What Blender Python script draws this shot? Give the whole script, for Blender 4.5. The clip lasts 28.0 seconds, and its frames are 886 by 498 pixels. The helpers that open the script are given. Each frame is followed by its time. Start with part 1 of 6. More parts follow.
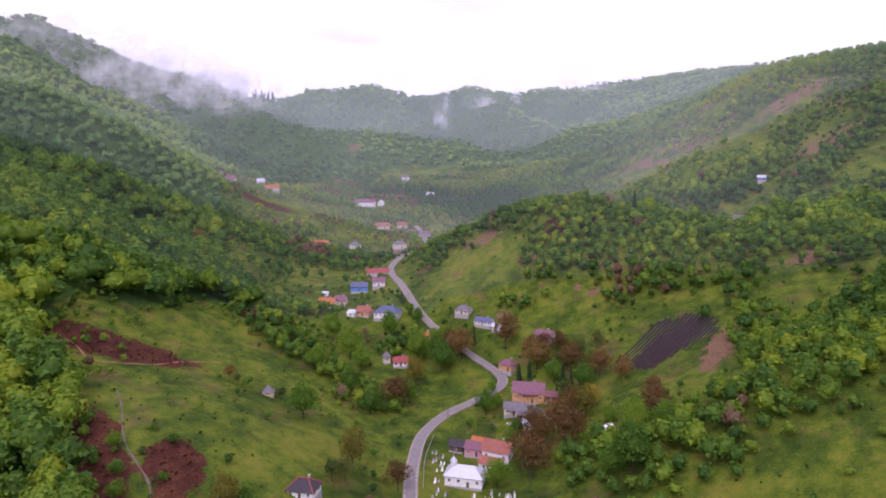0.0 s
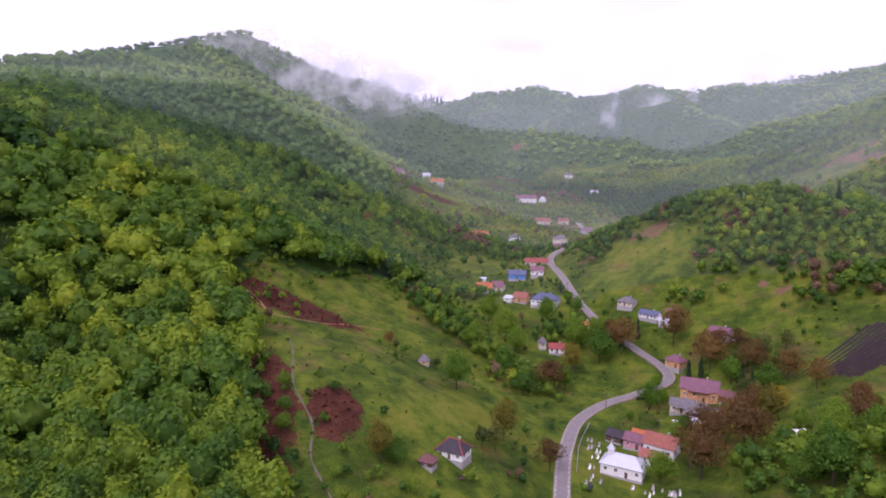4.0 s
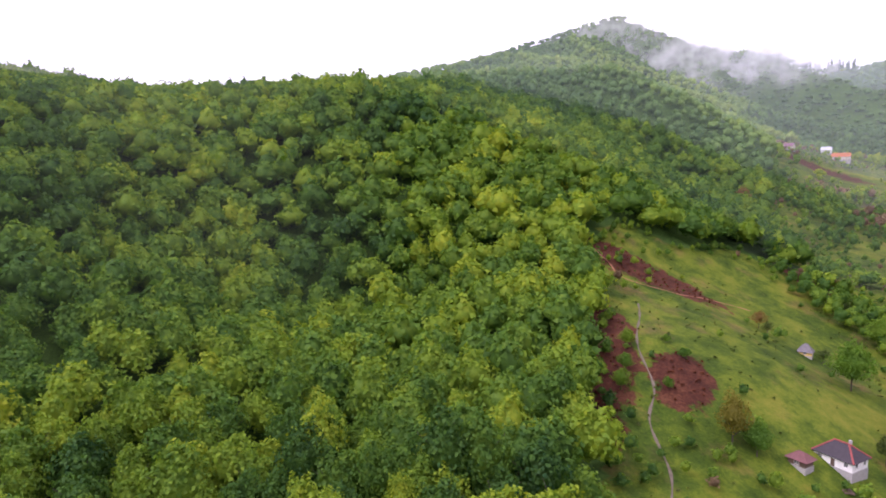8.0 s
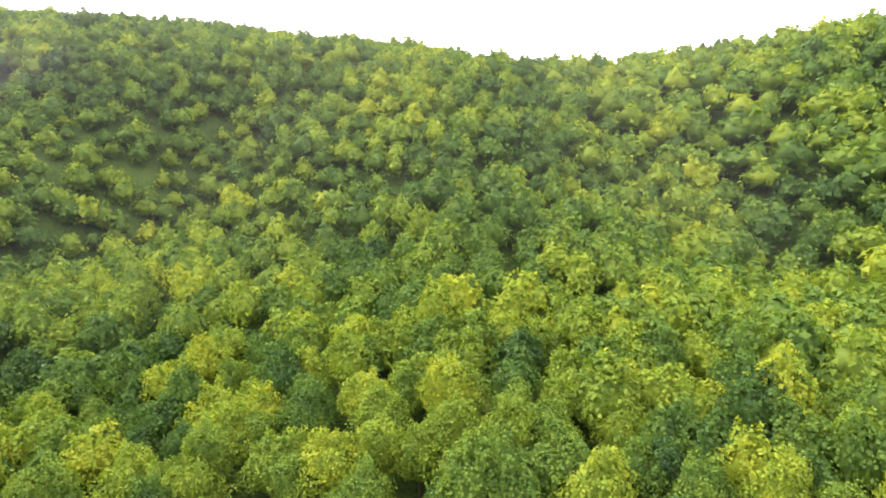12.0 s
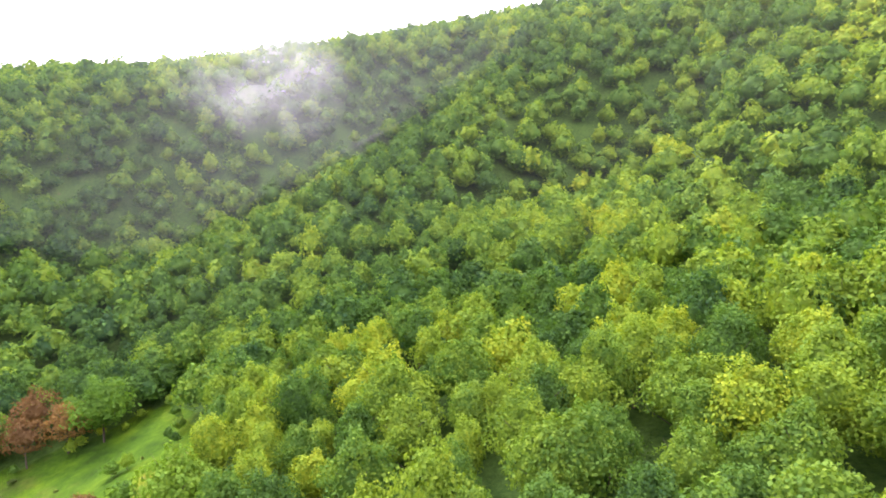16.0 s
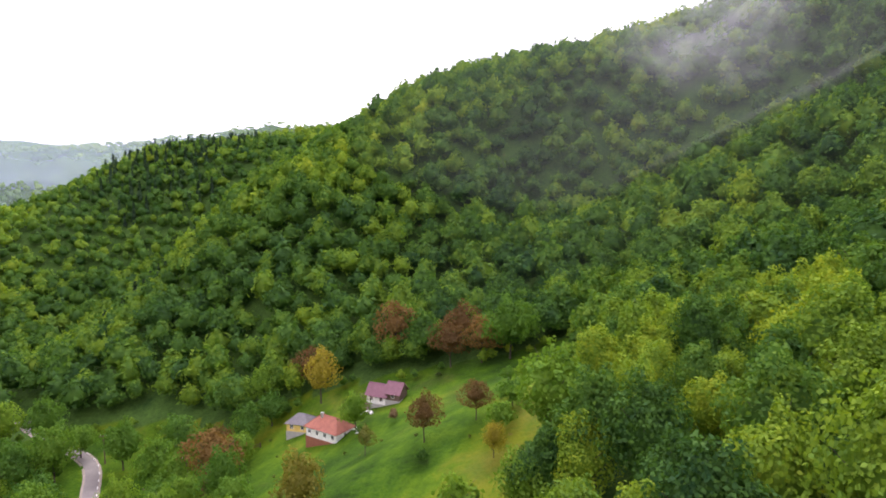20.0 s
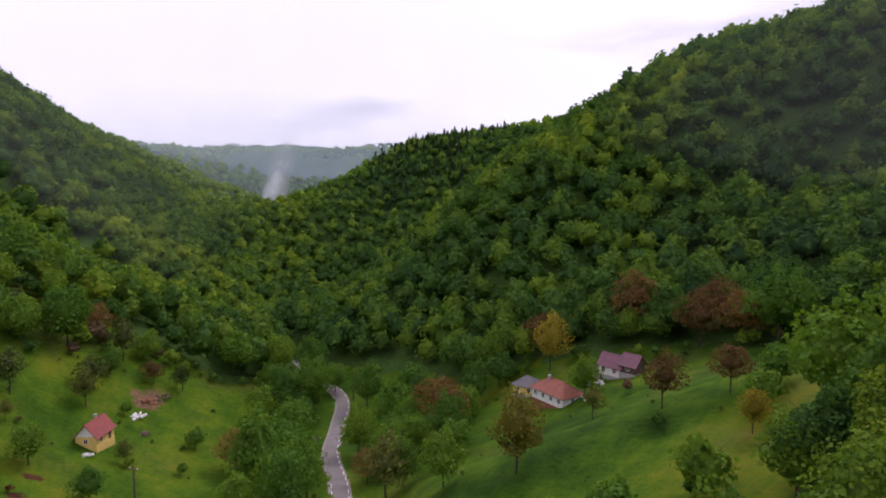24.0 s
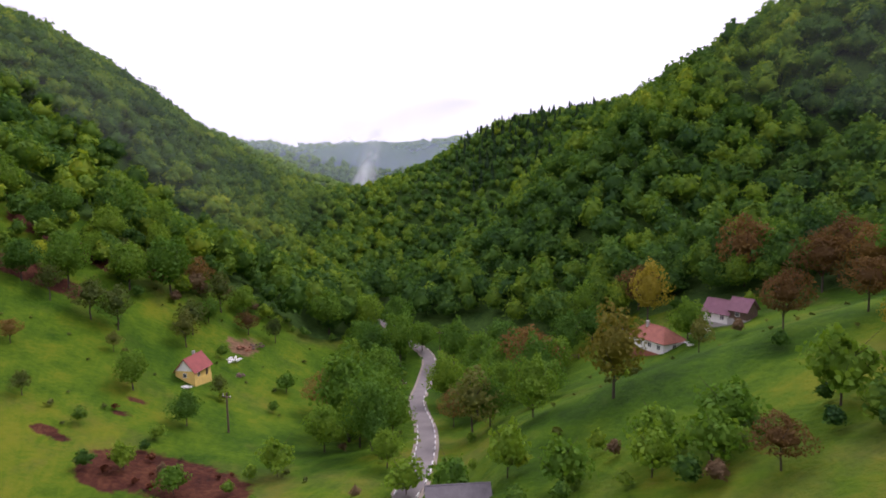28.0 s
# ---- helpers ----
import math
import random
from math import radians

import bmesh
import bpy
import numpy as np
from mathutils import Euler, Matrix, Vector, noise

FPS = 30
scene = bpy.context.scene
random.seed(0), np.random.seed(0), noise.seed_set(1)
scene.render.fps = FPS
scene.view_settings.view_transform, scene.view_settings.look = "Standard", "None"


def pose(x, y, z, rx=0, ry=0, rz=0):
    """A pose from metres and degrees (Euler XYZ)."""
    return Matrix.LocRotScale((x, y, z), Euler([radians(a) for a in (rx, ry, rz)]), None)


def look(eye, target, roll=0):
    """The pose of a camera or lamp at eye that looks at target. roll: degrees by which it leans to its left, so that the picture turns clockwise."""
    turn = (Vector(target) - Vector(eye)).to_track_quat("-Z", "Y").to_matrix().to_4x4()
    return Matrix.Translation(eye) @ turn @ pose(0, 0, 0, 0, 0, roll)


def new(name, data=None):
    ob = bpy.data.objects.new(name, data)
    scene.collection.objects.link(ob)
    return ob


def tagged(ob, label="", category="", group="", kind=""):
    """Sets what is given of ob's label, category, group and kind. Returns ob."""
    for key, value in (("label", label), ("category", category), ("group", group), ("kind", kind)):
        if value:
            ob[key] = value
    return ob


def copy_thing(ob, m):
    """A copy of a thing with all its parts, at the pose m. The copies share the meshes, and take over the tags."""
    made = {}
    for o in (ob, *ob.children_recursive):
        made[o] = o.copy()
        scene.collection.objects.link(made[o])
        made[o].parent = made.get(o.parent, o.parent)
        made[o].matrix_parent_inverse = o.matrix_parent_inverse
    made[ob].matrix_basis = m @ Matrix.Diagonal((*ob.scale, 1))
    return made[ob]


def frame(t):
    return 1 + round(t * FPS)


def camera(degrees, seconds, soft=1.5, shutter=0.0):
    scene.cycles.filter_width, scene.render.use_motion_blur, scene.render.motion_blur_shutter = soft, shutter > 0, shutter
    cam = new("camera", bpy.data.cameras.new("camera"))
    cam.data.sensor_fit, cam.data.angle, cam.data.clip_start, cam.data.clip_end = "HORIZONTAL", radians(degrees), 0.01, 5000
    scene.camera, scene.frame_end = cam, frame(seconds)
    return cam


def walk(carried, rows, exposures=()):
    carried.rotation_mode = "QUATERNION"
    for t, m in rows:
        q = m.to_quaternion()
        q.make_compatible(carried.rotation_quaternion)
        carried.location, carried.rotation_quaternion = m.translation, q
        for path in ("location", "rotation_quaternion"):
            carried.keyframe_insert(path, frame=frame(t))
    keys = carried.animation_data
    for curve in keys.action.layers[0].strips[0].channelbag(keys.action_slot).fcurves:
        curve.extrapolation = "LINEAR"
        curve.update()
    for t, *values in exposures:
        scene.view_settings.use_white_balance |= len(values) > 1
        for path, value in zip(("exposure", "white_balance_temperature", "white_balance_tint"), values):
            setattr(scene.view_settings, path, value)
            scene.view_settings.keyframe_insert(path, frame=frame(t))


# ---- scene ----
cam = camera(73.78, 28.0, soft=1.8)

# stops, kelvin and tint as the clip's own camera changes them
EXPOSURES = [(0, 0.1, 5780, 43), (5, 0.12, 5780, 43), (8, 0.6, 5980, 37), (10, 1.25, 6400, 37), (12, 1.85, 6500, 38), (15, 2.05, 6350, 30), (17, 2.08, 6300, 29), (20, 1.05, 6250, 24), (22.5, -0.08, 6050, 28), (25, -0.13, 6050, 27), (28, 0.22, 6050, 29)]
# the drone's path: seconds, x, y, z, tilt, lean, turn
ROWS = [
    (0, 0.00, 0.00, 133.00, -6.27, -0.24, 0.00),
    (0.5, -0.39, -0.20, 130.86, -5.92, -0.08, 0.66),
    (1, -0.53, -0.09, 128.85, -5.64, -0.04, 1.98),
    (1.5, -0.84, 0.61, 127.16, -5.59, -0.01, 4.08),
    (2, -0.96, 1.65, 125.44, -5.58, 0.03, 6.14),
    (2.5, -1.07, 2.63, 123.68, -5.64, 0.11, 8.48),
    (3, -1.17, 3.58, 121.87, -5.65, 0.07, 10.74),
    (3.5, -1.19, 4.33, 120.14, -5.66, 0.34, 13.13),
    (5.5, -0.81, 7.02, 113.51, -5.85, 0.58, 23.82),
    (6, -0.78, 8.36, 111.87, -5.91, 0.05, 28.27),
    (6.5, -0.49, 9.90, 110.32, -5.96, -0.19, 33.49),
    (7, -0.18, 11.92, 108.57, -6.07, -0.17, 38.71),
    (7.5, -1.03, 13.96, 106.18, -6.15, -0.21, 44.22),
    (8, -1.58, 15.46, 104.01, -6.38, -0.24, 49.96),
    (8.5, -3.22, 16.21, 101.63, -6.14, -0.09, 55.43),
    (9, -4.67, 17.15, 99.33, -6.06, -0.10, 60.89),
    (9.5, -6.27, 17.86, 97.23, -6.02, -0.07, 65.90),
    (10, -7.17, 18.69, 95.38, -6.13, 0.04, 71.37),
    (10.5, -8.19, 19.42, 93.45, -6.17, 0.12, 76.93),
    (11, -9.55, 19.79, 91.56, -6.16, 0.09, 82.32),
    (11.5, -10.70, 20.00, 90.00, -6.28, -0.01, 87.32),
    (12, -11.92, 20.00, 88.09, -6.38, 0.13, 92.40),
    (12.5, -13.20, 20.36, 85.86, -6.34, 0.23, 97.84),
    (14.5, -17.18, 20.07, 79.58, -6.70, -0.14, 117.97),
    (15, -18.03, 19.76, 78.05, -6.73, -0.15, 122.94),
    (15.5, -19.38, 19.75, 76.08, -6.59, -0.12, 128.27),
    (16, -20.38, 19.19, 74.45, -6.59, -0.13, 133.25),
    (16.5, -21.33, 18.86, 72.86, -6.64, -0.15, 138.07),
    (17, -22.24, 17.51, 70.86, -6.51, -0.19, 142.90),
    (17.5, -23.15, 16.17, 68.60, -6.38, -0.26, 147.90),
    (18, -24.08, 15.11, 66.46, -6.31, -0.22, 153.02),
    (18.5, -25.05, 14.01, 64.44, -6.18, -0.11, 158.03),
    (19, -25.90, 13.00, 62.65, -6.11, 0.02, 163.32),
    (19.5, -27.21, 12.01, 61.03, -6.07, -0.16, 168.64),
    (20, -28.10, 11.15, 59.42, -6.01, -0.06, 173.54),
    (20.5, -28.44, 9.74, 57.37, -5.85, -0.02, 178.41),
    (21, -28.65, 8.80, 55.85, -5.88, -0.09, 183.07),
    (21.5, -28.76, 7.88, 54.05, -5.84, -0.14, 188.19),
    (22, -28.87, 6.64, 52.39, -5.77, -0.08, 193.44),
    (22.5, -28.91, 5.94, 51.37, -5.68, 0.23, 195.79),
    (24.5, -28.86, 5.84, 49.40, -5.96, 0.52, 197.19),
    (25, -28.83, 5.50, 47.89, -6.05, 0.52, 197.86),
    (25.5, -28.52, 5.28, 46.60, -6.08, 0.60, 198.34),
    (26, -28.39, 5.14, 45.37, -6.08, 0.61, 198.67),
    (26.5, -28.52, 5.09, 44.26, -6.14, 0.52, 198.70),
    (27, -28.63, 4.97, 43.10, -6.15, 0.50, 198.72),
    (27.5, -27.82, 4.89, 41.84, -6.21, 0.34, 199.55),
    (28, -28.07, 3.19, 40.51, -6.32, -0.91, 205.35),
]
walk(cam, [(t, pose(x, y, z, 90 + tilt, 0, turn) @ pose(0, 0, 0, 0, 0, lean)) for t, x, y, z, tilt, lean, turn in ROWS], EXPOSURES)

scene.view_settings.exposure = 0.0

# ---- sky and light: a bright overcast morning ----
SUN_EL, SUN_AZ = radians(52), radians(198)
world = bpy.data.worlds.new("overcast_sky")
scene.world = world
world.use_nodes = True
wn, wl = world.node_tree.nodes, world.node_tree.links
wn.clear()
w_out = wn.new("ShaderNodeOutputWorld")
w_bg = wn.new("ShaderNodeBackground")
w_sky = wn.new("ShaderNodeTexSky")
w_sky.sky_type = 'NISHITA'
w_sky.sun_disc = False
w_sky.sun_elevation, w_sky.sun_rotation = SUN_EL, SUN_AZ
w_scale = wn.new("ShaderNodeVectorMath")
w_scale.operation = 'SCALE'
w_scale.inputs["Scale"].default_value = 0.08
w_co = wn.new("ShaderNodeTexCoord")
w_map = wn.new("ShaderNodeMapping")
w_map.inputs["Scale"].default_value = (1.6, 1.6, 7.0)
w_noise = wn.new("ShaderNodeTexNoise")
w_noise.inputs["Scale"].default_value = 1.5
w_noise.inputs["Detail"].default_value = 6
w_ramp = wn.new("ShaderNodeValToRGB")
w_ramp.color_ramp.elements[0].position, w_ramp.color_ramp.elements[0].color = 0.30, (0.84, 0.82, 0.88, 1)
w_ramp.color_ramp.elements[1].position, w_ramp.color_ramp.elements[1].color = 0.46, (1.25, 1.2, 1.25, 1)
w_mix = wn.new("ShaderNodeMix")
w_mix.data_type = 'RGBA'
w_mix.inputs["Factor"].default_value = 0.92
wl.new(w_co.outputs["Generated"], w_map.inputs["Vector"])
wl.new(w_map.outputs["Vector"], w_noise.inputs["Vector"])
wl.new(w_noise.outputs["Fac"], w_ramp.inputs["Fac"])
wl.new(w_sky.outputs["Color"], w_scale.inputs[0])
wl.new(w_scale.outputs["Vector"], w_mix.inputs["A"])
wl.new(w_ramp.outputs["Color"], w_mix.inputs["B"])
wl.new(w_mix.outputs["Result"], w_bg.inputs["Color"])
wl.new(w_bg.outputs["Background"], w_out.inputs["Surface"])

sun = new("sun", bpy.data.lights.new("sun", 'SUN'))
sun.data.energy, sun.data.angle, sun.data.color = 1.5, radians(20), (1.0, 0.96, 0.88)
sun_way = Vector((math.sin(SUN_AZ) * math.cos(SUN_EL), math.cos(SUN_AZ) * math.cos(SUN_EL), math.sin(SUN_EL)))
sun.matrix_world = look(sun_way * 900, (0, 0, 0))


# ---- materials ----
def material(name):
    m = bpy.data.materials.new(name)
    m.use_nodes = True
    n, l = m.node_tree.nodes, m.node_tree.links
    n.clear()
    out = n.new("ShaderNodeOutputMaterial")
    return m, n, l, out


def noise_tex(n, l, scale, detail=4, rough=0.6, coord=None, what="Object"):
    t = n.new("ShaderNodeTexNoise")
    t.inputs["Scale"].default_value, t.inputs["Detail"].default_value, t.inputs["Roughness"].default_value = scale, detail, rough
    if coord is None:
        coord = n.new("ShaderNodeTexCoord").outputs[what]
    l.new(coord, t.inputs["Vector"])
    return t.outputs["Fac"]


def ramp(n, l, fac, stops):
    r = n.new("ShaderNodeValToRGB")
    e = r.color_ramp.elements
    while len(e) < len(stops):
        e.new(0.5)
    for el, (p, c) in zip(e, stops):
        el.position, el.color = p, (*c, 1)
    l.new(fac, r.inputs["Fac"])
    return r.outputs["Color"]


def mix_col(n, l, fac, a, b, blend='MIX'):
    m = n.new("ShaderNodeMix")
    m.data_type, m.blend_type = 'RGBA', blend
    for sock, v in (("Factor", fac), ("A", a), ("B", b)):
        if isinstance(v, (int, float)):
            m.inputs[sock].default_value = v
        elif isinstance(v, tuple):
            m.inputs[sock].default_value = (*v, 1)
        else:
            l.new(v, m.inputs[sock])
    return m.outputs["Result"]


def maths(n, l, op, a, b=0.0, c=0.0):
    m = n.new("ShaderNodeMath")
    m.operation = op
    for i, v in enumerate((a, b, c)):
        if isinstance(v, (int, float)):
            m.inputs[i].default_value = v
        else:
            l.new(v, m.inputs[i])
    return m.outputs[0]


def plain(name, colour, rough=0.8, metal=0.0, var=0.25, scale=1.5, bump=0.0, bump_scale=8.0):
    """A painted or mineral surface: the colour with stains at a large and a fine scale."""
    m, n, l, out = material(name)
    b = n.new("ShaderNodeBsdfPrincipled")
    co = n.new("ShaderNodeTexCoord").outputs["Object"]
    big = noise_tex(n, l, scale, 5, 0.65, co)
    fine = noise_tex(n, l, scale * 9, 3, 0.6, co)
    both = maths(n, l, 'ADD', maths(n, l, 'MULTIPLY', big, 0.65), maths(n, l, 'MULTIPLY', fine, 0.35))
    dark = tuple(c * (1 - var) for c in colour)
    light = tuple(min(1, c * (1 + var * 0.6)) for c in colour)
    l.new(ramp(n, l, both, [(0.34, dark), (0.66, light)]), b.inputs["Base Color"])
    b.inputs["Roughness"].default_value, b.inputs["Metallic"].default_value = rough, metal
    if bump:
        bm_ = n.new("ShaderNodeBump")
        bm_.inputs["Strength"].default_value = bump
        l.new(noise_tex(n, l, bump_scale, 3, 0.6, co), bm_.inputs["Height"])
        l.new(bm_.outputs["Normal"], b.inputs["Normal"])
    l.new(b.outputs["BSDF"], out.inputs["Surface"])
    return m


def foliage(name, stops, attr=False, translucent=0.36, spread=0.55):
    """Leaves: tone by tree (attribute or the object's own random), varied leaf by leaf and in soft patches."""
    m, n, l, out = material(name)
    if attr:
        a = n.new("ShaderNodeAttribute")
        a.attribute_name = "tone"
        tone = a.outputs["Fac"]
    else:
        tone = n.new("ShaderNodeObjectInfo").outputs["Random"]
    isl = n.new("ShaderNodeNewGeometry").outputs["Random Per Island"]
    pos = n.new("ShaderNodeNewGeometry").outputs["Position"]
    patch = noise_tex(n, l, 0.42, 3, 0.65, pos)
    f = maths(n, l, 'ADD', maths(n, l, 'MULTIPLY', tone, spread),
              maths(n, l, 'ADD', maths(n, l, 'MULTIPLY', isl, 0.16), maths(n, l, 'MULTIPLY', maths(n, l, 'SUBTRACT', patch, 0.26), 0.48)))
    col = ramp(n, l, f, stops)
    d = n.new("ShaderNodeBsdfDiffuse")
    t = n.new("ShaderNodeBsdfTranslucent")
    g = n.new("ShaderNodeBsdfGlossy")
    g.inputs["Roughness"].default_value = 0.55
    g.inputs["Color"].default_value = (0.5, 0.5, 0.5, 1)
    l.new(col, d.inputs["Color"])
    l.new(mix_col(n, l, 1.0, col, (1.25, 1.2, 0.6), 'MULTIPLY'), t.inputs["Color"])
    s = n.new("ShaderNodeMixShader")
    s.inputs["Fac"].default_value = translucent
    l.new(d.outputs["BSDF"], s.inputs[1])
    l.new(t.outputs["BSDF"], s.inputs[2])
    s2 = n.new("ShaderNodeMixShader")
    s2.inputs["Fac"].default_value = 0.014
    l.new(s.outputs["Shader"], s2.inputs[1])
    l.new(g.outputs["BSDF"], s2.inputs[2])
    l.new(s2.outputs["Shader"], out.inputs["Surface"])
    return m


GREEN = [(0.10, (0.022, 0.070, 0.021)), (0.38, (0.078, 0.168, 0.022)), (0.64, (0.188, 0.292, 0.022)), (0.92, (0.40, 0.43, 0.020))]
# distance haze put into the leaf colour: paler and bluer than GREEN
HAZED_GREEN = [(0.08, (0.062, 0.130, 0.046)), (0.40, (0.125, 0.225, 0.056)), (0.68, (0.200, 0.310, 0.064)), (0.92, (0.32, 0.41, 0.07))]
RUST = [(0.15, (0.105, 0.062, 0.024)), (0.5, (0.175, 0.105, 0.034)), (0.9, (0.25, 0.165, 0.045))]
GOLD = [(0.15, (0.12, 0.12, 0.02)), (0.5, (0.22, 0.19, 0.025)), (0.9, (0.36, 0.30, 0.03))]
OLIVE = [(0.15, (0.050, 0.085, 0.020)), (0.5, (0.10, 0.13, 0.028)), (0.9, (0.18, 0.18, 0.04))]
DARK = [(0.15, (0.022, 0.045, 0.020)), (0.5, (0.036, 0.075, 0.028)), (0.9, (0.065, 0.115, 0.036))]
M_LEAF = foliage("leaf_green", GREEN, spread=0.50)
M_FRESH = foliage("leaf_walnut", [(0.10, (0.046, 0.118, 0.020)), (0.45, (0.095, 0.200, 0.020)), (0.9, (0.20, 0.31, 0.022))])
M_LEAF_T = foliage("leaf_green_forest", GREEN, True)
M_LEAF_HAZED = foliage("leaf_green_hazed", HAZED_GREEN, True, 0.2)
M_RUST = foliage("leaf_rust", RUST)
M_GOLD = foliage("leaf_gold", GOLD)
M_OLIVE = foliage("leaf_olive", OLIVE)
M_DARK = foliage("needle_dark", DARK, False, 0.1)
M_DARK_T = foliage("needle_dark_forest", DARK, True, 0.1)
# greyer and lighter than RUST, with the far scrub's haze put into the colour
M_RUST_T = foliage("leaf_rust_brush", [(0.15, (0.110, 0.075, 0.040)), (0.5, (0.175, 0.118, 0.062)), (0.9, (0.24, 0.18, 0.09))], True, 0.25)
M_FERN = foliage("bracken_red", [(0.15, (0.062, 0.022, 0.012)), (0.5, (0.125, 0.042, 0.020)), (0.9, (0.20, 0.090, 0.034))], True, 0.2)
M_BARK = plain("bark", (0.075, 0.055, 0.042), 0.95, 0, 0.4, 3, 0.5, 12)
M_ASPHALT = plain("asphalt_worn", (0.20, 0.178, 0.168), 0.85, 0, 0.22, 0.35, 0.2, 30)
M_LINE = plain("road_paint", (0.75, 0.74, 0.72), 0.7, 0, 0.15, 2)
M_GRAVEL = plain("gravel", (0.30, 0.25, 0.21), 0.95, 0, 0.35, 1.2, 0.4, 20)
M_WHITE = plain("whitewash", (0.83, 0.81, 0.78), 0.85, 0, 0.16, 0.8)
M_YELLOW = plain("plaster_yellow", (0.80, 0.56, 0.16), 0.85, 0, 0.15, 0.8)
M_CREAM = plain("plaster_cream", (0.66, 0.58, 0.45), 0.85, 0, 0.15, 0.8)
M_ORANGE_W = plain("plaster_orange", (0.62, 0.33, 0.14), 0.85, 0, 0.15, 0.8)
M_PINK_W = plain("plaster_pink", (0.62, 0.30, 0.36), 0.85, 0, 0.15, 0.8)
M_BLUE_W = plain("plaster_blue", (0.10, 0.26, 0.62), 0.8, 0, 0.2, 0.8)
M_R_RED = plain("roof_red", (0.286, 0.058, 0.048), 0.7, 0, 0.25, 0.7)
M_R_TILE = plain("roof_terracotta", (0.299, 0.102, 0.068), 0.8, 0, 0.28, 0.8)
M_R_BROWN = plain("roof_brown", (0.163, 0.065, 0.065), 0.75, 0, 0.28, 0.7)
M_R_PLUM = plain("roof_plum", (0.190, 0.082, 0.109), 0.7, 0, 0.25, 0.7)
M_R_BLACK = plain("roof_dark", (0.037, 0.028, 0.035), 0.7, 0, 0.3, 0.7)
M_R_GREY = plain("roof_grey", (0.156, 0.143, 0.150), 0.8, 0, 0.3, 0.7)
M_R_BLUE = plain("roof_blue", (0.088, 0.102, 0.184), 0.6, 0, 0.25, 0.7)
M_R_ORANGE = plain("roof_orange", (0.422, 0.129, 0.041), 0.8, 0, 0.22, 0.7)
M_R_TIN = plain("roof_tin", (0.56, 0.58, 0.63), 0.45, 0.3, 0.12, 0.6)
M_WOOD = plain("weathered_wood", (0.13, 0.085, 0.06), 0.9, 0, 0.35, 2, 0.3, 14)
M_WOOD_RED = plain("red_brown_wood", (0.28, 0.10, 0.06), 0.85, 0, 0.3, 2)
M_CONCRETE = plain("concrete", (0.40, 0.38, 0.36), 0.9, 0, 0.2, 1.2)
M_METAL_D = plain("dark_paint_metal", (0.03, 0.03, 0.035), 0.35, 0.4, 0.2, 2)
M_CAR_W = plain("white_car_paint", (0.75, 0.75, 0.77), 0.3, 0.0, 0.06, 1)
M_RUBBER = plain("tyre_rubber", (0.02, 0.02, 0.02), 0.9, 0, 0.2, 4)
M_PATH = plain("trodden_earth", (0.13, 0.105, 0.072), 0.95, 0, 0.35, 0.9, 0.4, 10)
M_SOIL = plain("turned_soil", (0.026, 0.016, 0.016), 0.95, 0, 0.4, 0.8, 0.6, 5)
M_CLAY = plain("red_clay", (0.30, 0.13, 0.07), 0.95, 0, 0.3, 0.5, 0.4, 6)


def glass_mat():
    m, n, l, out = material("window_glass")
    b = n.new("ShaderNodeBsdfPrincipled")
    b.inputs["Base Color"].default_value = (0.03, 0.035, 0.045, 1)
    b.inputs["Roughness"].default_value = 0.08
    b.inputs["Specular IOR Level"].default_value = 0.8
    l.new(b.outputs["BSDF"], out.inputs["Surface"])
    return m


M_GLASS = glass_mat()


